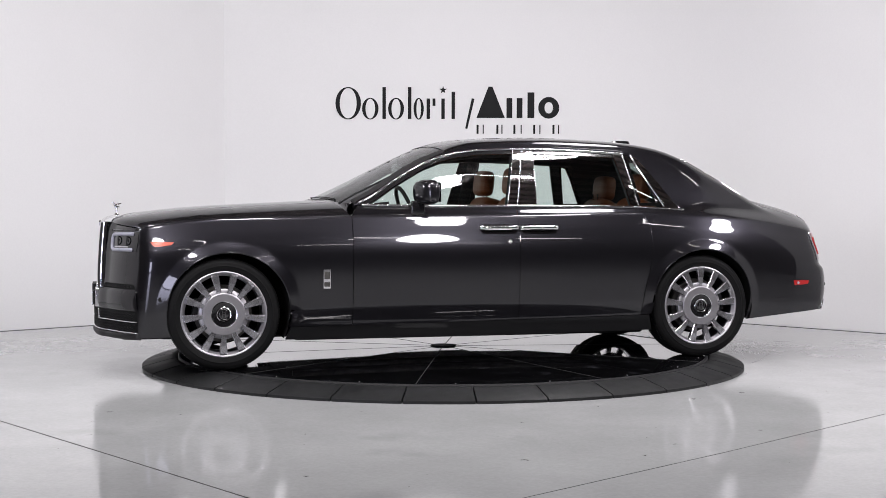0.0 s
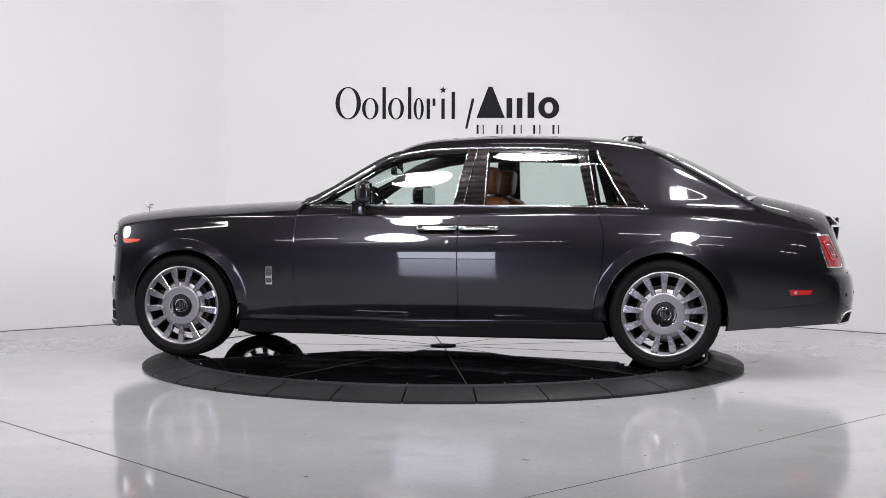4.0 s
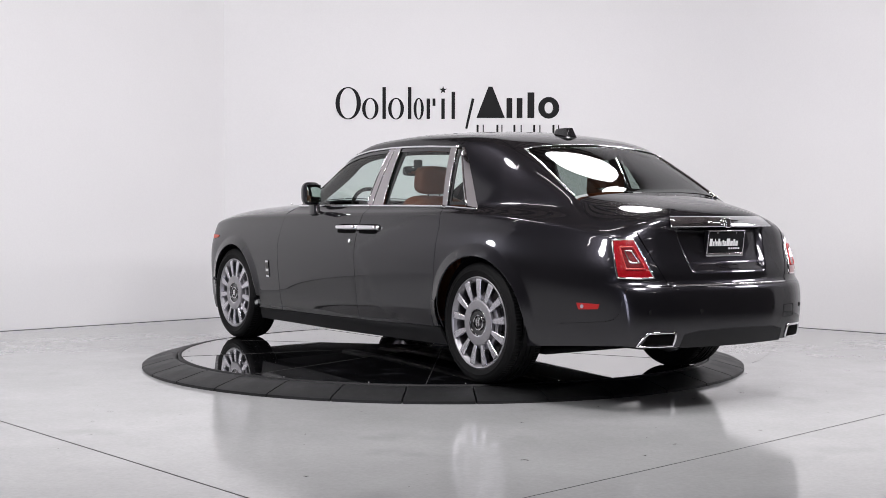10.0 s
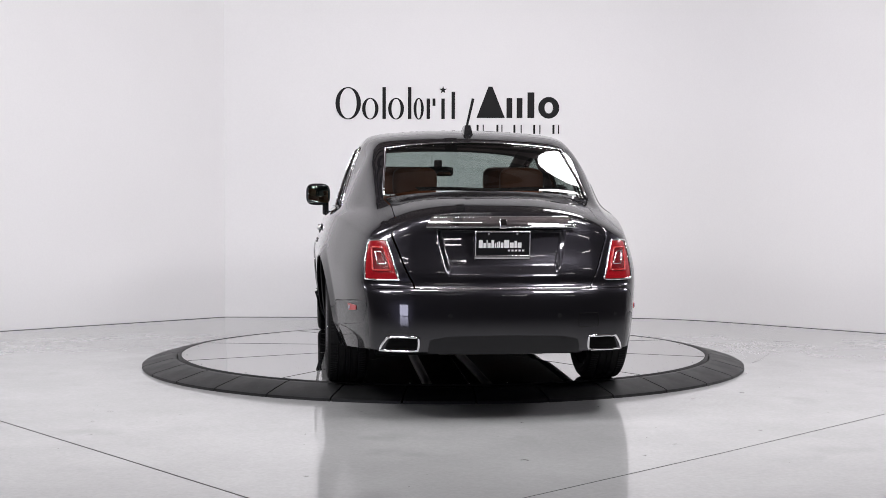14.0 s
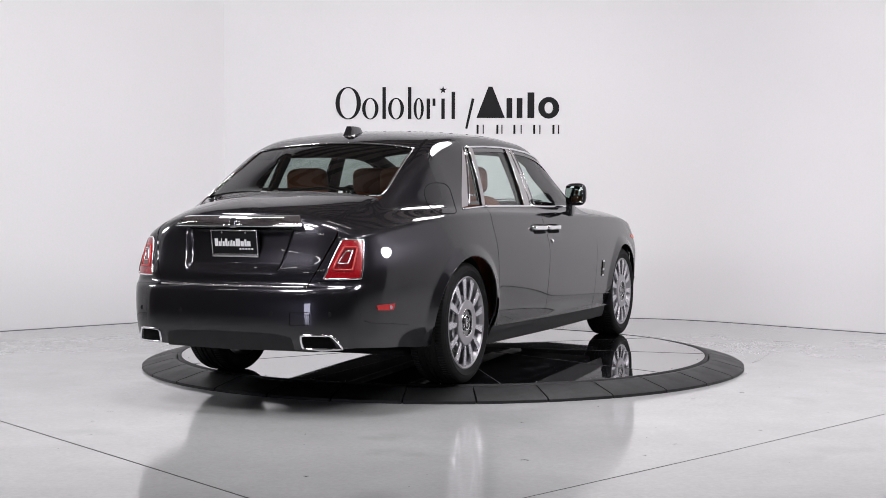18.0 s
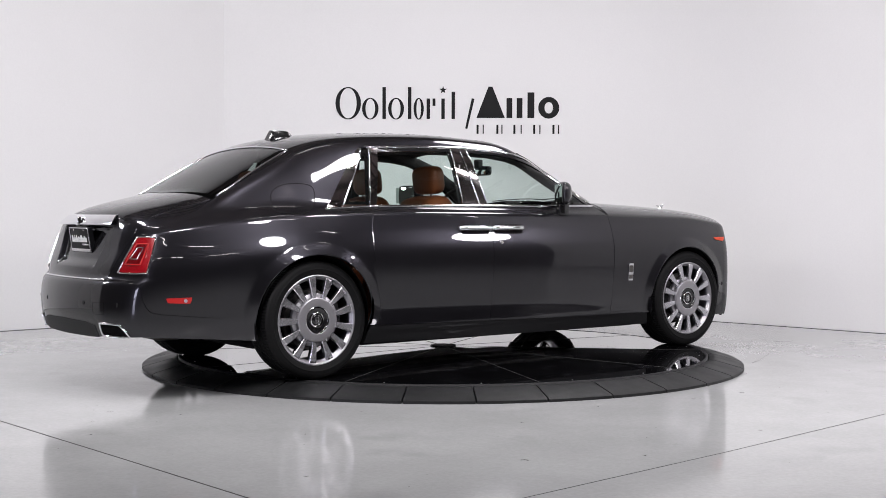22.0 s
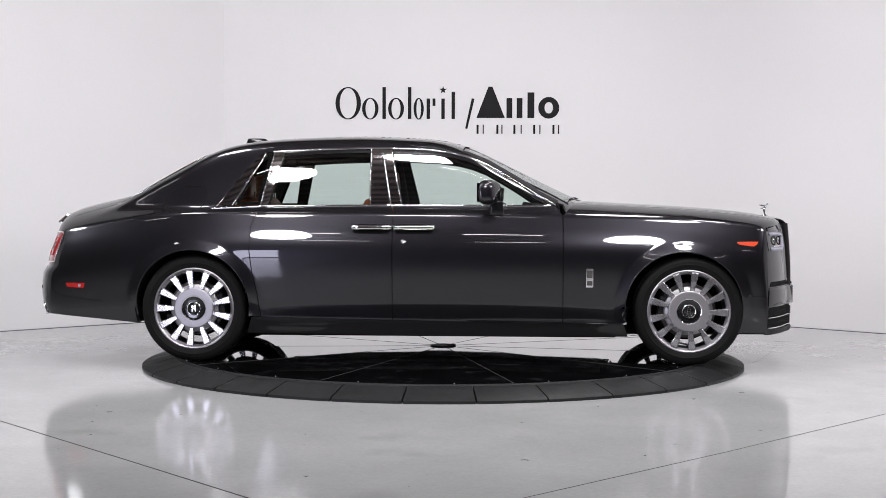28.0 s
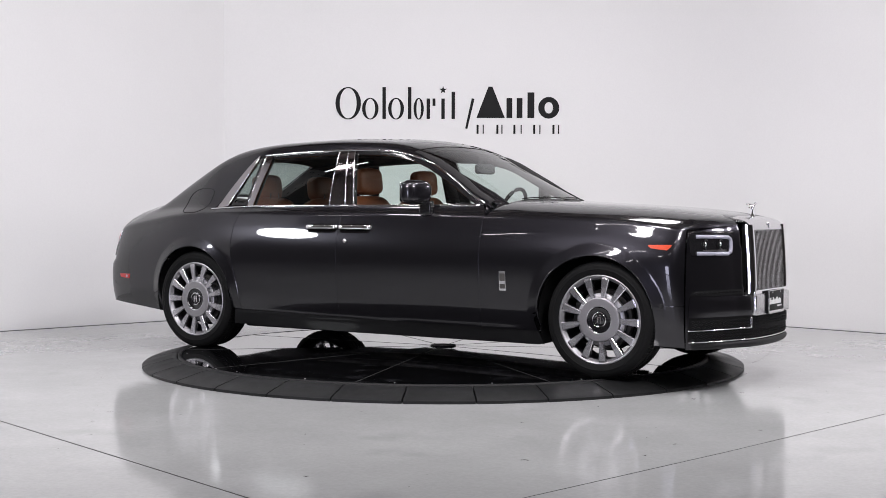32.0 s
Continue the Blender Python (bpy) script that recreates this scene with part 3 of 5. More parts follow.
# Rear quarters: flank, shoulder and sail.
S_TAIL0, S_TAIL1 = girth(-3.042, 0.515), girth(-2.86, 0.64)
arc = arch_line(ARCH_R, -10, 182)
s_c = -2.925
quarter_low = [(rear_seam[0][0] - G, 0.332)] + arc + [(-2.5, 0.434), (s_c + 0.11, 0.462), (s_c + 0.05, 0.478), (s_c + 0.02, 0.51), (s_c, 0.56), (s_c - 0.01, 0.62), (s_c - 0.03, 0.655), (s_c - 0.07, 0.668), (S_TAIL0 + 0.004, 0.668)]
top_line = crease_line(rear_seam[-1][0] - G, S_TAIL0 + 0.82 * (S_TAIL1 - S_TAIL0) + 0.004)
quarter = patch(quarter_low, top_line, 200, 60, [(x - G, z) for x, z in rear_seam])
blocks = [flank(*np.moveaxis(quarter, -1, 0), form=whole)]
small = patch(crease_line(-1.318 - G, -1.66), [(-1.286 - G, 1.124), (-1.66, 1.112)], 20, 8)
blocks.append(flank(*np.moveaxis(small, -1, 0), form=whole))
RAIL = radians(47)


def rail_at(x):
    return over(np.array([x]), np.array([RAIL]))[0]


def to_over(line, form=canopy):
    """A line of flank points (x, z) as angles over the top."""
    return [(x, lie(x, z, form)) for x, z in line]


dlo_rear = [(-1.66, 1.112), (-1.60, 1.165), (-1.50, 1.30), (-1.41, 1.415), (-1.345, 1.49), (-1.30, 1.528)]
front_edge = to_over([(-1.66, float(CREASE(-1.66))), (-1.66, 1.112)], whole)[:1] + to_over(dlo_rear, whole) + [(-1.30, RAIL)]
rear_glass_edge = [(-1.30, RAIL), (-1.60, RAIL), (-1.77, radians(44.2)), (-1.84, radians(45.8)), (-1.95, radians(49.4)), (-2.10, radians(55.3)), (-2.26, radians(62.4)), (-2.33, radians(65.4))]
deck_edge = [(-2.36, math.atan2(0.645, 0.275)), (-2.55, math.atan2(0.65, 0.235)), (-2.75, math.atan2(0.65, 0.175)), (-2.851, math.atan2(0.626, 0.12))]
upper = rear_glass_edge + deck_edge
crest = flank(*np.array(crease_line(-1.66, top_line[-1][0], 30)).T, form=whole)
lower_edge = [(p[0], math.atan2(p[1], p[2] - 0.9)) for p in crest]
sail = patch(lower_edge, upper, 90, 40, front_edge, None)
blocks.append(over(sail[..., 0], sail[..., 1], whole))
QUARTERS = both("rear_quarter", blocks, PAINT, car, skirt=0.010, form=whole)

# Roof skin and side rails over the doors.
roof_lines = patch([(0.155, -RAIL), (0.19, 0.0), (0.155, RAIL)], [(-1.60, -RAIL), (-1.60, 0.0), (-1.60, RAIL)], 61, 60)
shell("roof", [over(roof_lines[..., 0], roof_lines[..., 1])], PAINT, car, skirt=0.0, form=canopy)
rear_head = patch([(-1.60, -RAIL), (-1.60, 0.0), (-1.60, RAIL)], [(-1.775, -radians(44.2)), (-1.79, 0.0), (-1.775, radians(44.2))], 61, 10)
shell("roof_rear_edge", [over(rear_head[..., 0], rear_head[..., 1])], PAINT, car, skirt=0.006, form=canopy)
dlo_top = [(0.835, 1.142), (0.70, 1.212), (0.567, 1.300), (0.44, 1.376), (0.32, 1.444), (0.20, 1.492), (0.08, 1.522), (-0.09, 1.545), (-0.36, 1.556), (-0.60, 1.556), (-0.90, 1.548), (-1.16, 1.535), (-1.30, 1.528)]
rail_low = to_over(dlo_top)
rail_top = [(0.93, radians(69)), (0.80, radians(62.5)), (0.66, radians(57.5)), (0.52, radians(53.3)), (0.38, radians(50)), (0.25, radians(48)), (0.155, RAIL), (-0.2, RAIL), (-0.7, RAIL), (-1.30, RAIL)]
rail = patch(rail_low, rail_top, 90, 14)
both("roof_rail", [over(rail[..., 0], rail[..., 1])], PAINT, car, skirt=0.008, form=canopy)

# Windscreen and rear window.
ws_side = [(0.93, radians(69)), (0.80, radians(62.5)), (0.66, radians(57.5)), (0.52, radians(53.3)), (0.38, radians(50)), (0.25, radians(48)), (0.158, RAIL)]
ws = patch([(x, a - 0.01) for x, a in ws_side], [(x, -a + 0.01) for x, a in ws_side], 40, 50, [(0.92, radians(68.5)), (1.0, radians(45)), (1.05, 0.0), (1.0, -radians(45)), (0.92, -radians(68.5))], [(0.162, RAIL), (0.196, 0.0), (0.162, -RAIL)])
windscreen = shell("windscreen", [over(ws[..., 0], ws[..., 1], inset=0.004)], GLASS_FRONT, car, skirt=0.0, label="clear tinted windscreen")
rw_side = [(-1.779, radians(43.8)), (-1.84, radians(45.5)), (-1.95, radians(49.0)), (-2.10, radians(54.9)), (-2.26, radians(62.0)), (-2.33, radians(65.0))]
rw = patch(rw_side, [(x, -a) for x, a in rw_side], 30, 40, [(-1.779, radians(43.8)), (-1.794, 0.0), (-1.779, -radians(43.8))], [(-2.33, radians(65.0)), (-2.40, radians(40)), (-2.425, 0.0), (-2.40, -radians(40)), (-2.33, -radians(65.0))])
rear_glass = shell("rear_window", [over(rw[..., 0], rw[..., 1], whole, inset=0.005)], GLASS_REAR, car, skirt=0.0, label="dark tinted rear window")

# Bonnet.
HOOD_Z0 = 0.75


def top_edge(x, dy=0.0):
    y = 0.921 * float(WIDE(x)) + dy
    return math.atan2(y, float(CREASE(x)) - HOOD_Z0) - 0.004


def lip_z(t):
    """Height of the bonnet's front edge from the wing (0) to the grille (1)."""
    return 0.985 + 0.050 * t - 0.012 * t * t


LIP_T = np.linspace(0, 1, 16)
S_GRILLE = girth(2.575, 0.352)
LIP_S = S_NOSE + (S_GRILLE - S_NOSE) * LIP_T
LIP = flank(LIP_S, lip_z(LIP_T))
lip_edge = [(p[0], math.atan2(p[1], p[2] - HOOD_Z0)) for p in LIP]
hx = np.linspace(0.90, lip_edge[0][0], 30)
hood_l = [(x, top_edge(x) + 0.0) for x in hx[:-1]] + lip_edge[:1]
nose_edge = lip_edge + [(2.50, radians(40)), (2.492, radians(20)), (2.49, 0.0)]
nose_edge = nose_edge + [(x, -a) for x, a in nose_edge[::-1][1:]]
hood = patch(hood_l, [(x, -a) for x, a in hood_l], 70, 81, [(0.90, top_edge(0.90)), (1.0, radians(55)), (1.07, radians(25)), (1.085, 0.0), (1.07, -radians(25)), (1.0, -radians(55)), (0.90, -top_edge(0.90))], nose_edge)
bonnet = shell("bonnet", [over(hood[..., 0], hood[..., 1], lower, z0=HOOD_Z0)], PAINT, car, skirt=0.012, form=lower)

# The cowl between bonnet and windscreen: painted corners, a black middle.
hood_rear = resample([(0.90, top_edge(0.90)), (1.0, radians(55)), (1.07, radians(25)), (1.085, 0.0)], 48)
seam = flank(np.array([0.884]), np.array([float(CREASE(0.884))]))
low_edge = np.concatenate([seam, over(hood_rear[:, 0], hood_rear[:, 1], lower, z0=HOOD_Z0)]) - np.array([0, 0, 0.003])
glass_edge = resample([(0.835, lie(0.835, 1.142)), (0.925, radians(69)), (1.0, radians(45)), (1.05, 0.0)], 49)
high_edge = over(glass_edge[:, 0], glass_edge[:, 1], canopy, 0.001)
v = np.linspace(0, 1, 7)[:, None, None]
cowl = (1 - v) * low_edge[None] + v * high_edge[None]
for mir in (False, True):
    shell("cowl_corner", [cowl[:, :17]], PAINT, car, mir, skirt=0.0)
shell("scuttle_panel", [cowl[:, 16:], cowl[:, 16:] * np.array([1, -1, 1])], BLACK_TRIM, car, skirt=0.0, label="black scuttle grille under the windscreen")
for y0, y1 in ((0.60, 0.03), (0.02, -0.52)):
    ys = np.linspace(y0, y1, 14)
    P = over(np.interp(np.abs(ys), [0, 0.31, 0.78], [1.03, 0.982, 0.905]), np.arctan2(ys, 0.31), canopy, -0.006)
    vs, fs = tube(list(P), 0.0045, 6)
    mesh_object("wiper", vs, fs, BLACK_TRIM, car)

# Boot lid: the deck and the tail face.
SC = XR - GIRTH * math.pi / 2
boot_top = [(S_TAIL1 - 0.003, 1.02), (-3.1, 1.042), (SC, 1.058)]
rear_lip = [(p[0], math.atan2(p[1], p[2] - 0.9)) for p in flank(*resample(boot_top, 21).T)]
lid_l = [(-2.37, math.atan2(0.635, 0.28)), (-2.55, math.atan2(0.643, 0.237)), (-2.75, math.atan2(0.643, 0.178)), rear_lip[0]]
lid = patch(lid_l, [(x, -a) for x, a in lid_l], 30, 41, [(-2.37, lid_l[0][1]), (-2.43, 0.75), (-2.45, 0.0), (-2.43, -0.75), (-2.37, -lid_l[0][1])], rear_lip + [(x, -a) for x, a in rear_lip[::-1][1:]])
deck = over(lid[..., 0], lid[..., 1], whole)
face = patch([(S_TAIL0 - 0.003, 0.672), (SC, 0.672)], boot_top, 90, 70, None, None)
tail_half = flank(*np.moveaxis(face, -1, 0))
boot = shell("boot_lid", [deck, tail_half, tail_half * np.array([1, -1, 1])], PAINT, car, skirt=0.01, form=lower)

# Bumpers; the fascia stands a little behind the wings.
def fascia(x, y, z):
    return lower(x, y, z) + 0.022 * step(0.36, 0.50, np.abs(y))


s_b0 = -2.256
b_arc = arch_line(ARCH_R, 199, 181, 8)
bump_low = [b_arc[0], (-2.5, 0.298), (s_c, 0.325), (S_TAIL0, 0.318), (SC, 0.31)]
bump_top = [b_arc[-1], (-2.5, 0.431), (s_c + 0.11, 0.459), (s_c + 0.047, 0.475), (s_c + 0.017, 0.508), (s_c - 0.003, 0.56), (s_c - 0.013, 0.618), (s_c - 0.033, 0.652), (s_c - 0.07, 0.664), (S_TAIL0, 0.664), (SC, 0.664)]
bp = patch(bump_low, bump_top, 110, 24, b_arc)
half_b = flank(*np.moveaxis(bp, -1, 0))
rear_bumper = shell("rear_bumper", [half_b, half_b * np.array([1, -1, 1])], PAINT, car, skirt=0.012, form=lower)
NC = XF + GIRTH * math.pi / 2
arc_f = arch_line(ARCH_F, 11.5, -25, 12)
fb = patch([arc_f[-1], (S_NOSE, 0.228)], [arc_f[0], (S_NOSE, arc_f[0][1])], 30, 24, arc_f[::-1])
both("front_bumper_corner", [flank(*np.moveaxis(fb, -1, 0))], PAINT, car, form=lower, skirt=0.03)
nose_top = [(a, b - 0.004) for a, b in zip(LIP_S, lip_z(LIP_T))]
nose_top[0] = (S_NOSE + G, nose_top[0][1])
nose_panel = patch([(S_NOSE + G, 0.215), (NC, 0.205)], nose_top + [(NC, 1.03)], 90, 60)
nose_half = flank(*np.moveaxis(nose_panel, -1, 0), form=fascia)
front_fascia = shell("front_fascia", [nose_half, nose_half * np.array([1, -1, 1])], PAINT, car, skirt=0.012)


# ---- wheels ----
def make_wheel():
    """One wheel turned about y, its face to +y, as parts (name, mesh, label)."""
    out = []
    n = 240
    half = [(0.283, 0.100), (0.292, 0.116), (0.306, 0.122), (0.326, 0.1275), (0.329, 0.1298), (0.333, 0.1298), (0.336, 0.128), (0.352, 0.126), (0.368, 0.119), (0.379, 0.108), (0.3845, 0.096), (0.387, 0.078), (0.3872, 0.066), (0.380, 0.064), (0.380, 0.056), (0.3875, 0.054), (0.388, 0.022), (0.381, 0.020), (0.381, 0.011), (0.388, 0.009)]
    prof = half + [(r, -y) for r, y in half[::-1]]
    vs, fs = lathe(prof, n)
    k = len(prof)
    for i in range(n):
        for j in range(k):
            if (10 <= j <= 12 or k - 13 <= j <= k - 11) and i % 2 == 0:
                x, y, z = vs[i * k + j]
                vs[i * k + j] = (x * 0.986, y, z * 0.986)
    me = bpy.data.meshes.new("tyre")
    me.from_pydata(vs, [], [f[::-1] for f in fs])
    me.polygons.foreach_set("use_smooth", [True] * len(me.polygons))
    me.set_sharp_from_angle(angle=radians(16))
    me.materials.append(RUBBER)
    out.append(("tyre", me, "low-profile black rubber tyre"))
    for name, prof, mat in (
        ("rim_lip", [(0.264, 0.095), (0.275, 0.108), (0.281, 0.117), (0.288, 0.120), (0.294, 0.117), (0.295, 0.105), (0.288, 0.095)], SATIN),
        ("hub_ring", [(0.086, 0.105), (0.088, 0.1195), (0.091, 0.1222), (0.093, 0.1226), (0.097, 0.1226), (0.134, 0.1223), (0.138, 0.1221), (0.141, 0.1212), (0.145, 0.1180), (0.147, 0.100)], SATIN),
        ("spoke_ring", [(0.120, 0.094), (0.164, 0.092), (0.172, 0.086), (0.174, 0.060)], SATIN),
        ("cap_ring", [(0.040, 0.108), (0.056, 0.110), (0.070, 0.110), (0.080, 0.112), (0.084, 0.117), (0.086, 0.118), (0.089, 0.114)], BLACK_GLOSS),
        ("cap_edge", [(0.0835, 0.114), (0.085, 0.1215), (0.088, 0.1225), (0.091, 0.118)], CHROME),
        ("emblem_ring", [(0.043, 0.110), (0.044, 0.1185), (0.047, 0.1195), (0.050, 0.1175), (0.051, 0.109)], CHROME),
        ("centre_cap", [(0.0, 0.118), (0.026, 0.118), (0.034, 0.116), (0.040, 0.110), (0.040, 0.095)], BLACK_GLOSS),
        ("brake_disc", [(0.09, 0.028), (0.195, 0.028), (0.198, 0.020), (0.198, -0.004), (0.09, -0.004)], PIPE),
        ("brake_shield", [(0.0, -0.03), (0.205, -0.03), (0.215, -0.05), (0.0, -0.05)], UNDER),
    ):
        vs, fs = lathe(prof, 72)
        me = bpy.data.meshes.new(name)
        me.from_pydata(vs, [], [f[::-1] for f in fs])
        me.polygons.foreach_set("use_smooth", [True] * len(me.polygons))
        me.set_sharp_from_angle(angle=radians(40))
        me.materials.append(mat)
        out.append((name, me, ""))
    bm = bmesh.new()
    rows = []
    for r, w, y in ((0.116, 0.0130, 0.113), (0.16, 0.0165, 0.1165), (0.215, 0.0220, 0.1185), (0.268, 0.0270, 0.1175), (0.281, 0.0290, 0.115)):
        e = 0.0045
        rows.append([bm.verts.new(c) for c in ((-w, y - 0.034, r), (-w, y - e, r), (-w + e, y, r), (w - e, y, r), (w, y - e, r), (w, y - 0.034, r))])
    for a, b in zip(rows, rows[1:]):
        for i in range(5):
            bm.faces.new((a[i], a[i + 1], b[i + 1], b[i]))
        bm.faces.new((a[5], a[0], b[0], b[5]))
    bm.faces.new(rows[0][::-1]), bm.faces.new(rows[-1])
    bmesh.ops.recalc_face_normals(bm, faces=bm.faces)
    me = bpy.data.meshes.new("spoke")
    bm.to_mesh(me)
    bm.free()
    me.materials.append(RIM_FACE)
    out.append(("spoke", me, ""))
    bm = bmesh.new()
    box(bm, -0.075, 0.075, -0.02, 0.062, 0.135, 0.212, 0.012)
    me = bpy.data.meshes.new("brake_caliper")
    bm.to_mesh(me)
    bm.free()
    me.materials.append(BLACK_TRIM)
    out.append(("brake_caliper", me, ""))
    bm = bmesh.new()
    for dx in (-0.011, 0.011):
        box(bm, dx - 0.003, dx + 0.003, 0.117, 0.120, -0.022, 0.022)
    for dz in (0.0, 0.015):
        box(bm, -0.012, 0.012, 0.117, 0.1195, dz - 0.002, dz + 0.002)
    me = bpy.data.meshes.new("emblem")
    bm.to_mesh(me)
    bm.free()
    me.materials.append(CHROME)
    out.append(("emblem", me, ""))
    vs, fs = lathe([(0.279, 0.105), (0.268, 0.085), (0.262, 0.06), (0.258, 0.0), (0.262, -0.08), (0.285, -0.11)], 72)
    me = bpy.data.meshes.new("wheel")
    me.from_pydata(vs, [], fs)
    me.polygons.foreach_set("use_smooth", [True] * len(me.polygons))
    me.materials.append(RIM_DARK)
    return me, out


BARREL, WHEEL_PARTS = make_wheel()
for wx, sy, turn in ((1.776, 1, 13), (-1.776, 1, 0), (1.776, -1, 18.85), (-1.776, -1, 7.15)):
    wheel = new("wheel", BARREL)
    wheel.parent = car
    wheel.matrix_local = pose(wx, sy * 0.826, 0.388, 0, 0, 0 if sy > 0 else 180)
    tagged(wheel, "polished many-spoke alloy wheel with black tyre")
    for name, me, label in WHEEL_PARTS:
        angles = [360 / 13 * i + turn for i in range(13)] if name == "spoke" else [80 if wx > 0 else -80] if name == "brake_caliper" else [0]
        for a in angles:
            p = new(name, me)
            p.parent = wheel
            p.matrix_local = pose(0, 0, 0, 0, a, 0)
            if label:
                tagged(p, label)

# Wheel houses, floor pan and running gear.
for cx, cz, r in (ARCH_F, ARCH_R):
    for sy in (1, -1):
        vs, fs = [], []
        n = 40
        for i in range(n + 1):
            a = radians(-28 + (236 if cx > 0 else 226) * i / n)
            c, s = math.cos(a), math.sin(a)
            for rr, y in ((r + 0.006, 0.915), (r + 0.004, 0.85), (r + 0.006, 0.56), (0.0, 0.56)):
                vs.append((cx + rr * c, sy * y, cz + rr * s * (SQUASH if s > 0 else 1)))
        for i in range(n):
            for k in range(3):
                a = i * 4 + k
                fs.append((a, a + 4, a + 5, a + 1) if sy > 0 else (a + 1, a + 5, a + 4, a))
        mesh_object("wheel_house", vs, fs, UNDER, car)
        lip = flank(*np.array(arch_line((cx, cz, r - 0.004), -12, 192, 68)).T)
        sunk = [0.006 + 0.016 * max(0.0, abs(i / 34 - 1) - 0.78) / 0.22 for i in range(69)]
        pts = [(p[0], sy * (p[1] - d), p[2]) for p, d in zip(lip, sunk)]
        vs, fs = tube(pts, 0.006, 6)
        mesh_object("arch_lip", vs, fs, PAINT, car)
for name, x0, x1, w, z0, z1, e in (
    ("floor_pan", -1.36, 1.28, 0.82, 0.185, 0.30, 0.02),
    ("boot_floor", -2.80, -1.30, 0.57, 0.31, 0.45, 0.03),
    ("rear_subframe", -2.10, -1.30, 0.66, 0.195, 0.24, 0.02),
    ("rear_shield", -2.86, -2.25, 0.66, 0.36, 0.44, 0.04),
    ("engine_shield", 1.24, 2.46, 0.57, 0.19, 0.40, 0.03),
    ("front_subframe", 1.24, 2.20, 0.66, 0.195, 0.30, 0.03),
    ("front_shield", 2.16, 2.36, 0.74, 0.22, 0.34, 0.03),
):
    bm = bmesh.new()
    box(bm, x0, x1, -w, w, z0, z1, e)
    part(name, bm, UNDER, car)
for sy in (1, -1):
    vs, fs = tube([(1.2, sy * 0.18, 0.18), (0.2, sy * 0.20, 0.175), (-1.2, sy * 0.22, 0.19), (-1.7, sy * 0.35, 0.26), (-2.3, sy * 0.42, 0.31), (-2.85, sy * 0.54, 0.37)], 0.036, 10)
    mesh_object("exhaust_pipe", vs, fs, PIPE, car)
    for x in (1.76, -1.776):
        vs, fs = tube([(x - 0.12, sy * 0.2, 0.23), (x - 0.02, sy * 0.72, 0.27)], 0.03, 8)
        mesh_object("control_arm", vs, fs, PIPE, car)
bm = bmesh.new()
box(bm, -2.62, -2.18, -0.34, 0.34, 0.25, 0.34, 0.04)
part("silencer", bm, PIPE, car, "dull steel exhaust silencer")


# ---- pads that lie on the bodywork ----
def pad(bl, br, tr, tl, n, m, bow, lift, form=lower):
    u, v = np.meshgrid(np.linspace(-1, 1, n), np.linspace(-1, 1, m))
    u, v = u * np.sqrt(1 - bow * v * v / 2), v * np.sqrt(1 - bow * u * u / 2)
    a, b = (u + 1) / 2, (v + 1) / 2
    q = [(1 - a) * (1 - b), a * (1 - b), a * b, (1 - a) * b]
    S = sum(w * c[0] for w, c in zip(q, (bl, br, tr, tl)))
    Z = sum(w * c[1] for w, c in zip(q, (bl, br, tr, tl)))
    return flank(S, Z, form, -lift)


def edge_of(P):
    return list(P[0]) + list(P[1:, -1]) + list(P[-1, -2::-1]) + list(P[-2:0:-1, 0])


def mirrored(P, sy):
    return [np.array(p) * np.array([1, sy, 1]) for p in P]


def loop(name, P, r, mat, parent, sy=1, flat=1.0, label=""):
    vs, fs = tube(mirrored(P, sy), r, 8, flat, True)
    return mesh_object(name, vs, fs, mat, parent, True, label)


def strip(name, P, r, mat, parent, sy=1, flat=1.0, label=""):
    vs, fs = tube(mirrored(P, sy), r, 8, flat)
    return mesh_object(name, vs, fs, mat, parent, True, label)


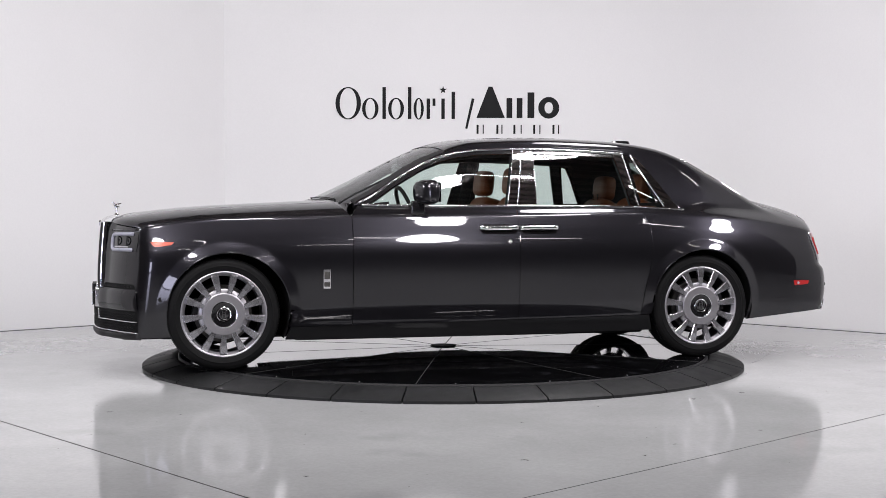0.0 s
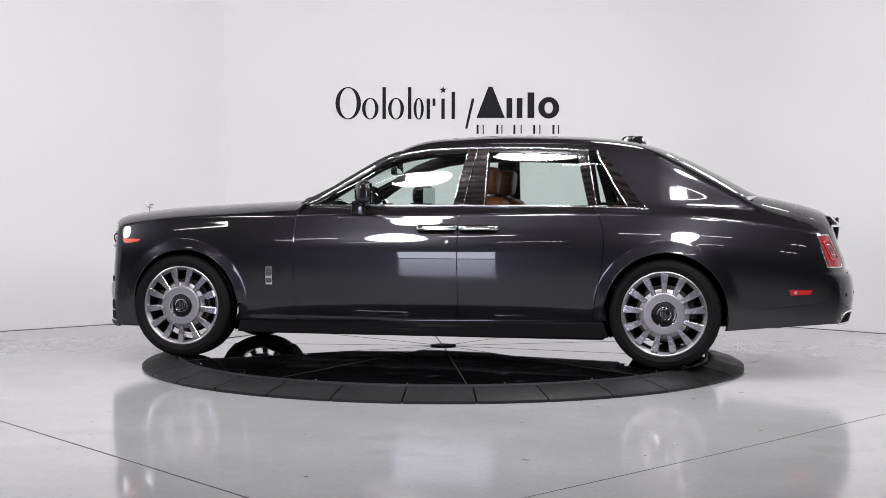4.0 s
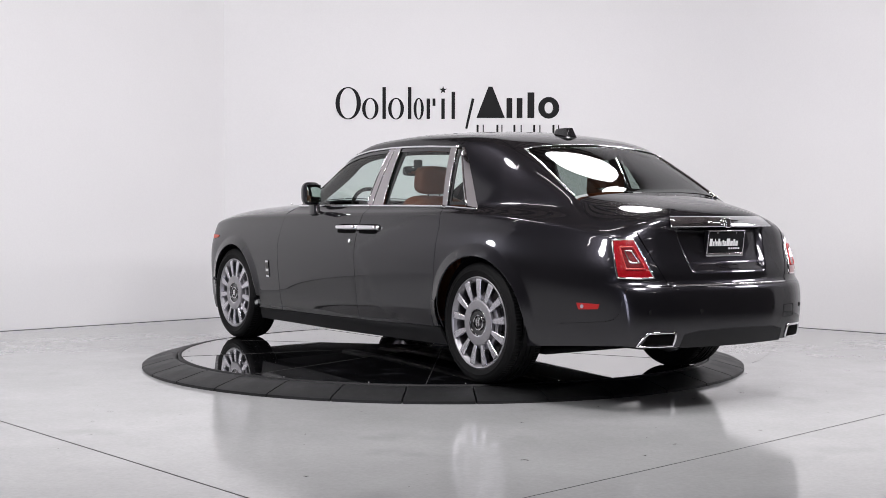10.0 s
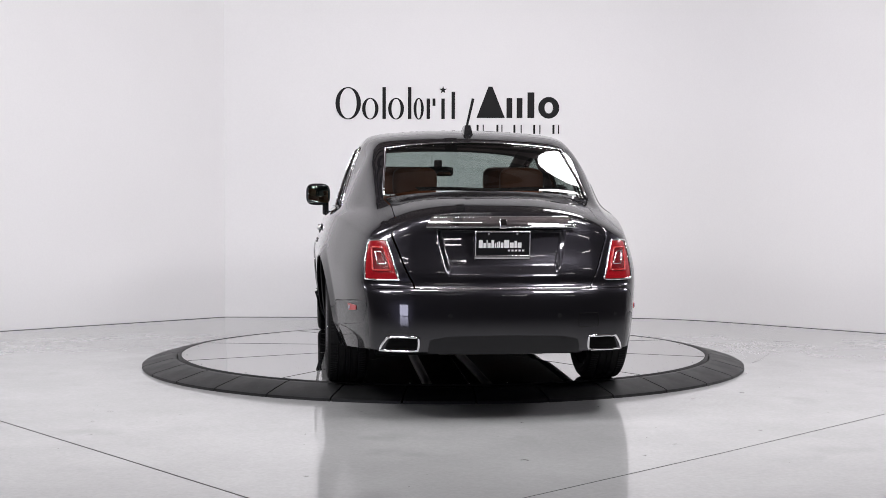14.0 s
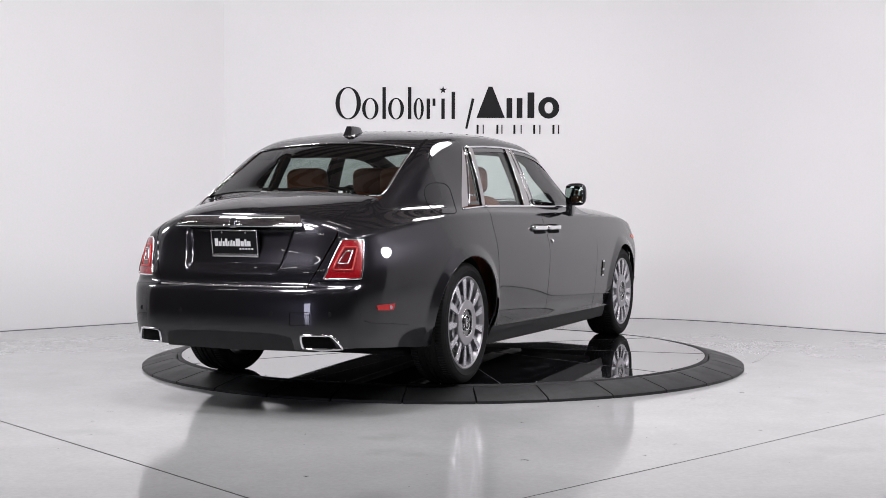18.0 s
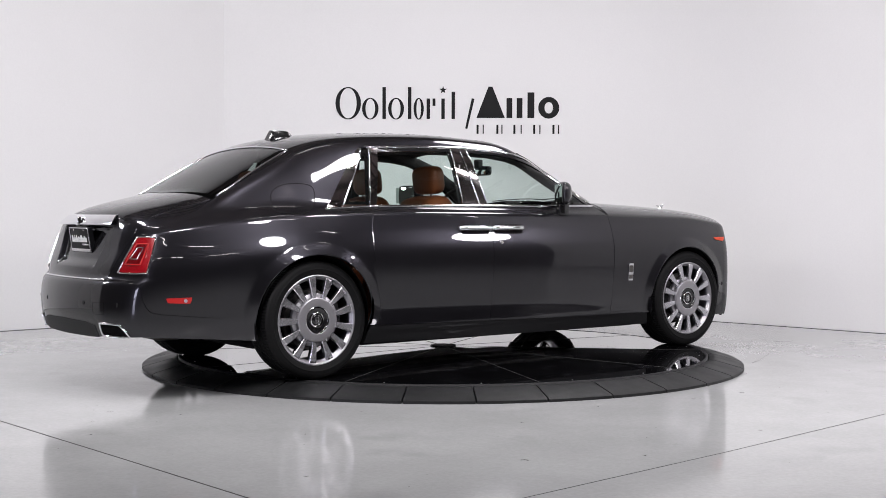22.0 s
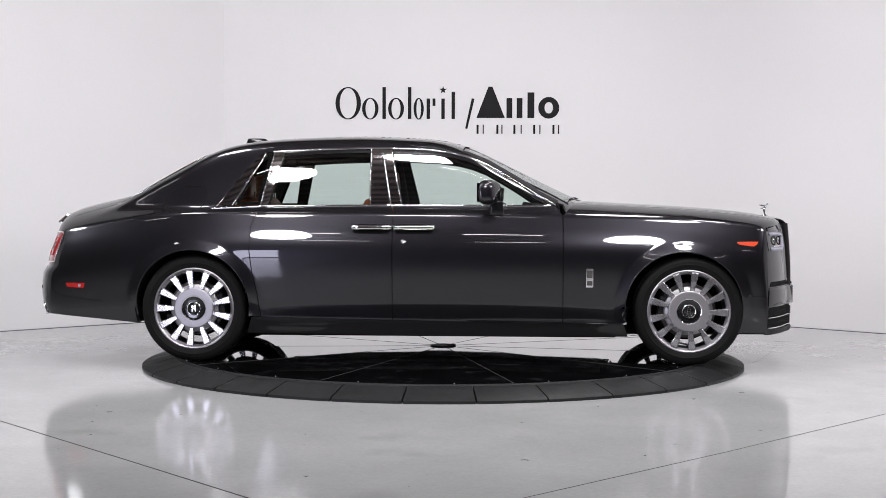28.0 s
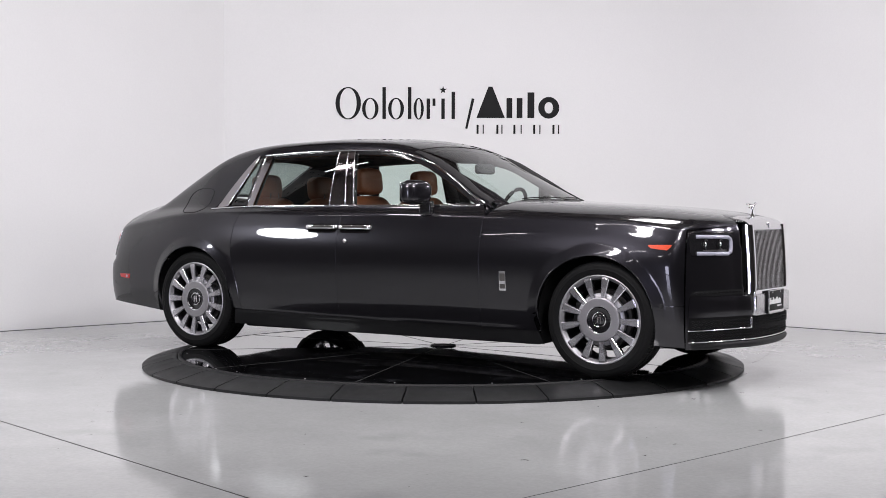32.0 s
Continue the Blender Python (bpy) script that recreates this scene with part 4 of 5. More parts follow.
for k, sy in enumerate((1, -1)):
    mir = sy < 0
    # tail lamps
    c = [(-2.898, 0.713), (-3.112, 0.711), (-2.975, 0.936), (-2.845, 0.933)]
    g = pad(*c, 16, 20, 0.10, 0.004)
    lamp = shell("tail_lamp", [g], RED_LENS, car, mir, skirt=0.012, label="red tail lamp in a chrome surround")
    loop("surround", edge_of(pad(*c, 16, 20, 0.10, 0.004)), 0.0055, CHROME, lamp, sy)
    ci = [(-2.943, 0.765), (-3.055, 0.765), (-2.975, 0.892), (-2.895, 0.892)]
    gi = pad(*ci, 10, 12, 0.12, 0.007)
    shell("inner_lens", [gi], RED_DEEP, lamp, mir, skirt=0.004)
    loop("light_guide", edge_of(gi), 0.005, RED_REFLECTOR, lamp, sy)
    cb = [(-2.965, 0.800), (-3.02, 0.800), (-2.965, 0.87), (-2.925, 0.87)]
    loop("inner_trim", edge_of(pad(*cb, 8, 10, 0.12, 0.009)), 0.003, CHROME, lamp, sy)
    # side reflectors and markers
    g = pad((-2.634, 0.523), (-2.775, 0.531), (-2.787, 0.560), (-2.620, 0.563), 14, 6, 0.15, 0.004)
    ref = shell("side_reflector", [g], RED_REFLECTOR, car, mir, skirt=0.008, label="red side reflector")
    b = flank(np.array([-2.665]), np.array([0.543]), inset=-0.006)[0]
    bm = bmesh.new()
    cylinder(bm, (b[0], sy * b[1], b[2]), (b[0] - 0.001, sy * (b[1] + 0.004), b[2]), 0.011, n=16)
    part("bulb", bm, LAMP_WHITE, ref)
    g = pad((2.235, 0.848), (2.125, 0.862), (2.105, 0.882), (2.268, 0.884), 14, 6, 0.25, 0.005)
    shell("side_marker", [g], AMBER, car, mir, skirt=0.008, label="amber side marker lamp")
    # exhaust tips
    c = [(-3.035, 0.328), (-3.225, 0.330), (-3.242, 0.396), (-3.085, 0.394)]
    g = pad(*c, 14, 8, 0.16, 0.003)
    # the outlet is a flat pad; its inner shade is painted black
    tip = shell("exhaust_tip", [g], HOLLOW_SHADE, car, mir, skirt=0.006, label="rectangular chrome exhaust outlet")
    P = edge_of(pad((-3.00, 0.321), (-3.234, 0.323), (-3.252, 0.403), (-3.075, 0.401), 14, 8, 0.22, 0.004))
    loop("chrome_edge", P, 0.0075, CHROME, tip, sy)
    # badge plate on the front wing
    g = pad((1.098, 0.556), (1.048, 0.556), (1.048, 0.690), (1.098, 0.690), 8, 12, 0.06, 0.007)
    plaque = shell("wing_badge", [g], CHROME, car, mir, skirt=0.008, label="upright chrome badge")
    for z0, z1, mat in ((0.622, 0.674, PIPE), (0.570, 0.602, PIPE)):
        shell("badge_field", [pad((1.093, z0), (1.053, z0), (1.053, z1), (1.093, z1), 6, 6, 0.1, 0.009)], mat, plaque, mir, skirt=0.003)
    # lock and door handles
    b = flank(np.array([-0.253]), np.array([0.876]), whole, inset=-0.001)[0]
    bm = bmesh.new()
    for i in range(4):
        a = math.pi / 2 * i
        bmesh.ops.create_uvsphere(bm, u_segments=10, v_segments=8, radius=0.0095, matrix=Matrix.Translation((b[0] + 0.009 * math.cos(a), sy * b[1], b[2] + 0.009 * math.sin(a))))
    cylinder(bm, (b[0], sy * b[1], b[2]), (b[0], sy * (b[1] + 0.006), b[2]), 0.009, n=14)
    part("lock", bm, GRILLE_METAL, FRONT_DOORS[k], "chrome rosette lock cover")
    for own, x0, x1 in ((FRONT_DOORS[k], -0.030, -0.324), (REAR_DOORS[k], -0.338, -0.625)):
        grip = [flank(np.array([x0 + (x1 - x0) * u]), np.array([0.975]), whole, inset=-(0.004 + 0.022 * (1 - abs(2 * u - 1) ** 10)))[0] for u in np.linspace(0, 1, 22)]
        vs, fs = tube(mirrored(grip, sy), 0.018, 10, 0.6)
        mesh_object("door_handle", vs, fs, CHROME, own, True, "chrome pull handle")
        # a flat black pad paints the shade of the hollow behind the grip
        cup = pad((x0 - 0.012, 0.932), (x1 + 0.012, 0.932), (x1 + 0.003, 1.000), (x0 - 0.003, 1.000), 16, 8, 0.3, 0.0015, whole)
        shell("handle_recess_shade", [cup], HOLLOW_SHADE, own, mir, skirt=0.0)

# ---- glass and bright trim of the flanks ----
def slope(P):
    return flank(np.array([p[0] for p in P]), np.array([p[1] for p in P]), canopy)


def side_patch(low, high, n, m, lift, left=None, right=None):
    g = patch(low, high, n, m, left, right)
    return flank(g[..., 0], g[..., 1], canopy, -lift)


def line_top(x, dz=0.0):
    T = np.array(dlo_top)[::-1]
    return float(np.interp(x, T[:, 0], T[:, 1])) + dz


BELT = 1.137
for k, sy in enumerate((1, -1)):
    mir = sy < 0
    fd, rd, q = FRONT_DOORS[k], REAR_DOORS[k], QUARTERS[k]
    xs = np.linspace(0.72, -0.352, 26)
    top = [(x, line_top(x, -0.034)) for x in xs]
    fw = shell("front_window", [side_patch([(0.74, BELT), (-0.275, BELT)], top, 40, 16, -0.010)], GLASS, fd, mir, skirt=0.0, label="tinted front door window")
    top = [(x, line_top(x, -0.034)) for x in np.linspace(-0.505, -1.155, 14)]
    rwin = shell("rear_door_window", [side_patch([(-0.497, BELT), (-1.255, BELT)], top, 24, 16, -0.010)], GLASS, rd, mir, skirt=0.0, label="tinted rear door window")
    qw = shell("quarter_window", [side_patch([(-1.335, BELT + 0.02), (-1.475, BELT + 0.02)], [(-1.262, 1.475), (-1.302, 1.465)], 8, 12, -0.008)], GLASS, q, mir, skirt=0.0, label="tinted quarter window")
    # black borders
    xs = np.linspace(0.80, -0.37, 26)
    shell("window_border", [side_patch([(x, line_top(x, -0.036)) for x in xs], [(x, line_top(x, -0.008)) for x in xs], 40, 4, -0.004)], BLACK_GLOSS, fd, mir, skirt=0.01)
    shell("mirror_sail", [side_patch([(0.83, BELT), (0.60, BELT)], [(0.80, line_top(0.80, -0.02)), (0.60, line_top(0.60, -0.115))], 8, 5, -0.003)], BLACK_GLOSS, fd, mir, skirt=0.01)
    xs = np.linspace(-0.49, -1.22, 20)
    shell("window_border", [side_patch([(x, line_top(x, -0.036)) for x in xs], [(x, line_top(x, -0.008)) for x in xs], 30, 4, -0.004)], BLACK_GLOSS, rd, mir, skirt=0.01)
    shell("glass_border", [side_patch([(-1.310, BELT), (-1.335, BELT)], [(-1.228, 1.518), (-1.262, 1.512)], 4, 10, -0.005), side_patch([(-1.470, BELT), (-1.508, BELT)], [(-1.295, 1.512), (-1.305, 1.51)], 4, 10, -0.005), side_patch([(-1.33, BELT), (-1.48, BELT)], [(-1.33, BELT + 0.022), (-1.475, BELT + 0.022)], 6, 3, -0.005), side_patch([(-1.258, 1.472), (-1.306, 1.462)], [(-1.25, 1.515), (-1.302, 1.51)], 4, 4, -0.005)], GLASS_FRIT, q, mir, skirt=0.0)
    # bright pillars
    shell("pillar_plate", [side_patch([(-0.273, BELT - 0.004), (-0.352, BELT - 0.004)], [(-0.362, 1.546), (-0.428, 1.548)], 8, 16, 0.003)], PILLAR, fd, mir, skirt=0.012, label="polished steel pillar cover")
    shell("pillar_plate", [side_patch([(-0.358, BELT - 0.004), (-0.500, BELT - 0.004)], [(-0.434, 1.548), (-0.510, 1.548)], 8, 16, 0.003)], PILLAR, rd, mir, skirt=0.012, label="polished steel pillar cover")
    shell("pillar_plate", [side_patch([(-1.250, BELT - 0.004), (-1.302, BELT - 0.004)], [(-1.148, 1.530), (-1.222, 1.524)], 8, 16, 0.003)], PILLAR, rd, mir, skirt=0.012, label="polished steel pillar cover")
    dl = resample(dlo_rear, 14)
    front = resample([(-1.512, BELT - 0.004), (-1.42, 1.285), (-1.36, 1.385), (-1.315, 1.46), (-1.29, 1.522)], 14)
    gq = np.stack([np.linspace(front[i], dl[i], 8) for i in range(14)])
    shell("sail_plate", [flank(gq[..., 0], gq[..., 1], canopy, -0.003)], PILLAR, q, mir, skirt=0.012, label="polished steel trim plate")
    # chrome strips
    xs = np.linspace(0.815, -1.235, 60)
    strip("window_chrome", slope([(x, line_top(x, -0.002)) for x in xs]), 0.0085, CHROME, car, sy, label="chrome strip over the side windows")
    strip("window_chrome", flank(front[:, 0], front[:, 1], canopy, -0.004), 0.0065, CHROME, q, sy)
    xs = np.linspace(0.80, -0.342, 40)
    strip("waist_chrome", flank(xs, np.full(40, 1.1335), whole, -0.002), 0.0085, CHROME, fd, sy, label="chrome waist strip")
    xs = np.linspace(-0.348, -1.284, 30)
    strip("waist_chrome", flank(xs, np.linspace(1.1335, 1.128, 30), whole, -0.002), 0.0085, CHROME, rd, sy, label="chrome waist strip")
    xs = np.linspace(-1.290, -1.665, 14)
    strip("waist_chrome", flank(xs, np.linspace(1.128, 1.110, 14), whole, -0.002), 0.0065, CHROME, q, sy, label="chrome waist strip")
    for own, a, b in ((fd, (-0.274, BELT), (-0.362, 1.545)), (fd, (-0.350, BELT), (-0.428, 1.548)), (rd, (-0.500, BELT), (-0.510, 1.545)), (rd, (-1.304, BELT), (-1.224, 1.52))):
        P = np.linspace(a, b, 12)
        strip("pillar_edge", flank(P[:, 0], P[:, 1], canopy, -0.004), 0.0028, CHROME, own, sy)
    # window seal and bright edge of windscreen and rear window
    P = over(np.array([p[0] for p in rw_side]), np.array([p[1] for p in rw_side]), whole)
    strip("rear_window_trim", P, 0.007, CHROME, rear_glass, sy)
    P = over(np.array([p[0] for p in ws_side]), np.array([p[1] for p in ws_side]), canopy)
    strip("windscreen_seal", P, 0.007, BLACK_TRIM, windscreen, sy)
P = over(np.full(31, -1.782) - 0.012 * np.cos(np.linspace(-1.5, 1.5, 31)), np.radians(np.linspace(-43.8, 43.8, 31)), whole)
strip("rear_window_trim", P, 0.006, CHROME, rear_glass)

# The black bands at the edges of the two big panes.
a = np.radians(np.linspace(-52, 52, 40))
xb = -2.420 + 0.062 * (np.linspace(-1, 1, 40)) ** 2
bottom_band = np.stack([over(xb + d, a, whole, 0.009) for d in (0.0, 0.02, 0.05)])
shell("glass_band", [bottom_band], GLASS_FRIT, rear_glass, skirt=0.0)

# ---- door mirrors ----
def mirror_shape(sy):
    bm = bmesh.new()
    r = bmesh.ops.create_uvsphere(bm, u_segments=32, v_segments=20, radius=1)
    for v in bm.verts:
        x, y, z = v.co
        f = lambda c, e: math.copysign(abs(c) ** e, c)
        n = max(abs(x), 1e-6)
        nx, ny, nz = f(x, 0.55), f(y, 0.6), f(z, 0.6)
        taper = 0.86 + 0.14 * (1 - max(nx, 0))
        v.co = ((nx * 0.060 if nx > 0 else nx * 0.050) - 0.45 * sy * ny * 0.098 * taper, ny * 0.098 * taper, nz * 0.088 * taper + 0.006)
    return bm


for k, sy in enumerate((1, -1)):
    m = part("door_mirror", mirror_shape(sy), PAINT, FRONT_DOORS[k], "painted door mirror on a stalk")
    m.matrix_local = pose(0.362, sy * 0.972, 1.222)
    bm = bmesh.new()
    box(bm, -0.0515, -0.048, -0.080, 0.080, -0.062, 0.074, 0.001)
    for v in bm.verts:
        v.co.x -= 0.45 * sy * v.co.y
    part("mirror_glass", bm, DOOR_MIRROR_GLASS, m)
    bm = bmesh.new()
    box(bm, 0.0, 0.100, -0.085, -0.035, -0.158, -0.055, 0.012, pose(0, 0, 0) if sy > 0 else Matrix.Diagonal((1, -1, 1, 1)))
    part("stalk", bm, BLACK_GLOSS, m)

# ---- nose ----
grille = part("grille", (lambda b: (box(b, 2.515, 2.545, -0.32, 0.32, 0.575, 0.985), b)[1])(bmesh.new()), UNDER, car, "upright chrome radiator grille with many vanes", smooth=False)


def grille_x(z):
    return 2.614 - 0.026 * max(0, (z - 0.62) / 0.4) ** 1.5


bm = bmesh.new()
rows = []
for i in range(13):
    z = 0.572 + 0.418 * i / 12
    x = grille_x(z)
    rows.append([bm.verts.new(c) for c in ((x - 0.07, -0.0035, z), (x - 0.018, -0.0052, z), (x - 0.0145, -0.004, z), (x - 0.0125, 0.0, z), (x - 0.0145, 0.004, z), (x - 0.018, 0.0052, z), (x - 0.07, 0.0035, z))])
for a, b in zip(rows, rows[1:]):
    for i in range(6):
        bm.faces.new((a[i], a[i + 1], b[i + 1], b[i]))
vane_me = bpy.data.meshes.new("vane")
bmesh.ops.recalc_face_normals(bm, faces=bm.faces)
bm.to_mesh(vane_me)
bm.free()
vane_me.polygons.foreach_set("use_smooth", [True] * len(vane_me.polygons))
vane_me.materials.append(GRILLE_METAL)
for i in range(23):
    v = new("vane", vane_me)
    v.parent = grille
    v.location = (0, -0.297 + 0.027 * i, 0)
GW = 0.345
for sy in (1, -1):
    vs, fs = [], []
    n = 16
    for i in range(n + 1):
        z = 0.535 + 0.475 * i / n
        x = grille_x(z)
        for dx, y in ((-0.050, GW + 0.008), (-0.030, GW + 0.006), (-0.008, GW), (0.0, GW - 0.010), (0.001, GW - 0.030), (-0.004, GW - 0.036), (-0.08, GW - 0.038)):
            vs.append((x + dx, sy * y, z))
    for i in range(n):
        for j in range(6):
            a = i * 7 + j
            fs.append((a, a + 1, a + 8, a + 7) if sy < 0 else (a + 7, a + 8, a + 1, a))
    mesh_object("grille_side", vs, fs, CHROME, grille)
# header
vs, fs = [], []
prof = [(2.560, 0.965), (2.588, 0.968), (2.594, 0.978), (2.593, 1.000), (2.584, 1.022), (2.564, 1.041), (2.538, 1.052), (2.50, 1.059), (2.46, 1.063)]
ny = 25
for j in range(ny):
    u = -1 + 2 * j / (ny - 1)
    for x, z in prof:
        t = max(0.0, (2.58 - x) / 0.12)
        vs.append((x - 0.012 * u * u, u * (GW + 0.010 * t), z + 0.004 * t - 0.014 * abs(u) ** 4 * (1 if z > 0.99 else 0.2)))
k = len(prof)
for j in range(ny - 1):
    for i in range(k - 1):
        a = j * k + i
        fs.append((a, a + k, a + k + 1, a + 1))
mesh_object("grille_header", vs, fs, GRILLE_METAL, grille, label="brushed steel grille header")
bm = bmesh.new()
box(bm, 2.550, 2.618, -GW, GW, 0.545, 0.577, 0.006)
part("grille_sill", bm, CHROME, grille)
# emblem block on the header, plain
bm = bmesh.new()
box(bm, 2.585, 2.598, -0.018, 0.018, 0.985, 1.022, 0.003)
part("emblem", bm, CHROME, grille)
# ornament: a plain small figure
bm = bmesh.new()
for a, b, r0, r1 in (((2.475, 0, 1.058), (2.475, 0, 1.076), 0.026, 0.015), ((2.475, 0, 1.074), (2.472, 0, 1.112), 0.006, 0.008), ((2.472, 0, 1.110), (2.490, 0, 1.142), 0.010, 0.007), ((2.489, 0, 1.140), (2.499, 0, 1.158), 0.006, 0.009)):
    cylinder(bm, a, b, r0, r1, 12)
for sy in (1, -1):
    cylinder(bm, (2.486, sy * 0.006, 1.136), (2.440, sy * 0.026, 1.148), 0.007, 0.003, 8)
    cylinder(bm, (2.480, sy * 0.006, 1.126), (2.450, sy * 0.020, 1.120), 0.006, 0.002, 8)
part("ornament", bm, CHROME, car, "small chrome bonnet figure")

for k, sy in enumerate((1, -1)):
    mir = sy < 0
    s0, s1 = 2.345, 2.700
    c = [(s0 + 0.022, 0.812), (s1, 0.808), (s1, 0.945), (s0 - 0.001, 0.950)]
    hl = shell("headlamp", [pad(*c, 24, 12, 0.08, 0.004, fascia)], BLACK_GLOSS, car, mir, skirt=0.012, label="rectangular headlamp with white light guide")
    s2 = s1 - 0.035
    guide = [(s0 + 0.06, 0.826), (s1 - 0.045, 0.823), (s1 - 0.018, 0.835), (s1 - 0.012, 0.86), (s1 - 0.012, 0.90), (s1 - 0.018, 0.918), (s1 - 0.045, 0.930), (s0 + 0.05, 0.934)]
    P = resample(guide, 40)
    strip("light_guide", flank(P[:, 0], P[:, 1], form=fascia, inset=-0.006), 0.0130, LAMP_WHITE, hl, sy, label="white light guide")
    for u in (0.32, 0.66):
        s = s0 + (s1 - s0) * u
        b = flank(np.array([s]), np.array([0.885]), form=fascia, inset=0.0)[0]
        bm = bmesh.new()
        bmesh.ops.create_uvsphere(bm, u_segments=18, v_segments=10, radius=0.021, matrix=Matrix.Translation((b[0] - 0.012, sy * b[1], b[2])))
        part("projector_lens", bm, MIRROR, hl)
        loop("bezel", [(b[0] + 0.004, b[1] + 0.031 * math.cos(a), b[2] + 0.030 * math.sin(a)) for a in np.linspace(0, 2 * math.pi, 20)[:-1]], 0.005, BLACK_TRIM, hl, sy)
    shell("inner_bar", [pad((s0 + 0.10, 0.842), (s1 - 0.06, 0.842), (s1 - 0.06, 0.850), (s0 + 0.10, 0.850), 10, 3, 0.0, 0.006, fascia)], STEEL, hl, mir, skirt=0.0)
    # bright ledge over the lamp and the hollow round it
    P = resample([(s0 + 0.01, 0.962), (s1 + 0.03, 0.958)], 16)
    strip("lamp_ledge", flank(P[:, 0], P[:, 1], form=fascia, inset=-0.001), 0.006, BLACK_GLOSS, hl, sy)
    # intakes
    sa, sb = S_NOSE + 0.03, girth(2.60, 0.37)
    upper_in = shell("air_intake", [pad((sa, 0.556), (sb, 0.556), (sb, 0.592), (sa + 0.02, 0.592), 24, 5, 0.05, 0.002, fascia)], UNDER, car, mir, skirt=0.0, label="narrow black honeycomb intake")
    low_in = shell("air_intake", [pad((sa - 0.015, 0.262), (NC, 0.262), (NC, 0.408), (sa - 0.005, 0.410), 30, 8, 0.0, 0.002, fascia)], UNDER, car, mir, skirt=0.0, label="wide black honeycomb intake")
    for z, r, s_end in ((0.336, 0.0038, sb), (0.262, 0.0042, NC)):
        P = resample([(sa - 0.01, z), (s_end, z)], 30)
        strip("intake_chrome", flank(P[:, 0], P[:, 1], form=fascia, inset=-0.006), r, CHROME, low_in, sy, label="thin chrome strip")
    P = resample([(sb, 0.336), (sb, 0.405)], 6)
    strip("intake_chrome", flank(P[:, 0], P[:, 1], form=fascia, inset=-0.006), 0.007, CHROME, low_in, sy)
    for own, z0, z1, e0, e1 in ((upper_in, 0.560, 0.588, sa + 0.02, sb), (low_in, 0.268, 0.328, sa, NC), (low_in, 0.344, 0.402, sa, NC)):
        vs, fs, SS, ZZ = [], [], [], []
        rows_n = max(1, int((z1 - z0) / 0.018))
        for r in range(rows_n):
            z = z0 + (r + 0.5) * (z1 - z0) / rows_n
            m = int((e1 - e0) / 0.035)
            for i in range(m):
                s = e0 + (i + 0.5 + 0.5 * (r % 2)) * (e1 - e0) / (m + 0.5)
                SS += [s - 0.013, s, s + 0.013, s]
                ZZ += [z, z + 0.0075, z, z - 0.0075]
        cells = flank(np.array(SS), np.array(ZZ), form=fascia, inset=-0.005)
        for i in range(0, len(SS), 4):
            v, f = tube([p * np.array([1, sy, 1]) for p in cells[i : i + 4]], 0.0016, 4, 1.0, True)
            b0 = len(vs)
            vs += v
            fs += [tuple(q + b0 for q in t) for t in f]
        mesh_object("honeycomb", vs, fs, BLACK_TRIM, own)
    # the bar between the intakes, the chin and the corner sensor
    g = pad((sa - 0.01, 0.418), (sb, 0.418), (sb, 0.548), (sa, 0.550), 30, 8, 0.03, 0.008, fascia)
    g[..., 0] += 0.008 * (1 - np.linspace(-1, 1, 8) ** 4)[:, None] * np.clip((np.linspace(0, 1, 30)) * 4, 0, 1)[None]
    shell("bumper_bar", [g], PAINT, car, mir, skirt=0.03)
    chin = patch([(S_NOSE - 0.0, 0.212), (NC, 0.206)], [(S_NOSE, 0.250), (NC, 0.254)], 30, 5)
    P = flank(chin[..., 0], chin[..., 1], fascia)
    P[..., 0] += np.array([0.012, 0.018, 0.020, 0.018, 0.006])[:, None] * np.clip((chin[..., 0] - S_NOSE) / 0.3, 0, 1)
    shell("chin_lip", [P], BLACK_TRIM, car, mir, skirt=0.02, label="dark front lip spoiler")
    b = flank(np.array([2.20]), np.array([0.494]))[0]
    bm = bmesh.new()
    cylinder(bm, (b[0], sy * (b[1] - 0.004), b[2]), (b[0], sy * (b[1] + 0.002), b[2]), 0.016, n=18)
    part("parking_sensor", bm, BLACK_TRIM, car)
bm = bmesh.new()
box(bm, 2.560, 2.628, -GW, GW, 0.412, 0.548, 0.008)
part("bumper_plate", bm, STEEL, car, "brushed steel panel under the grille")


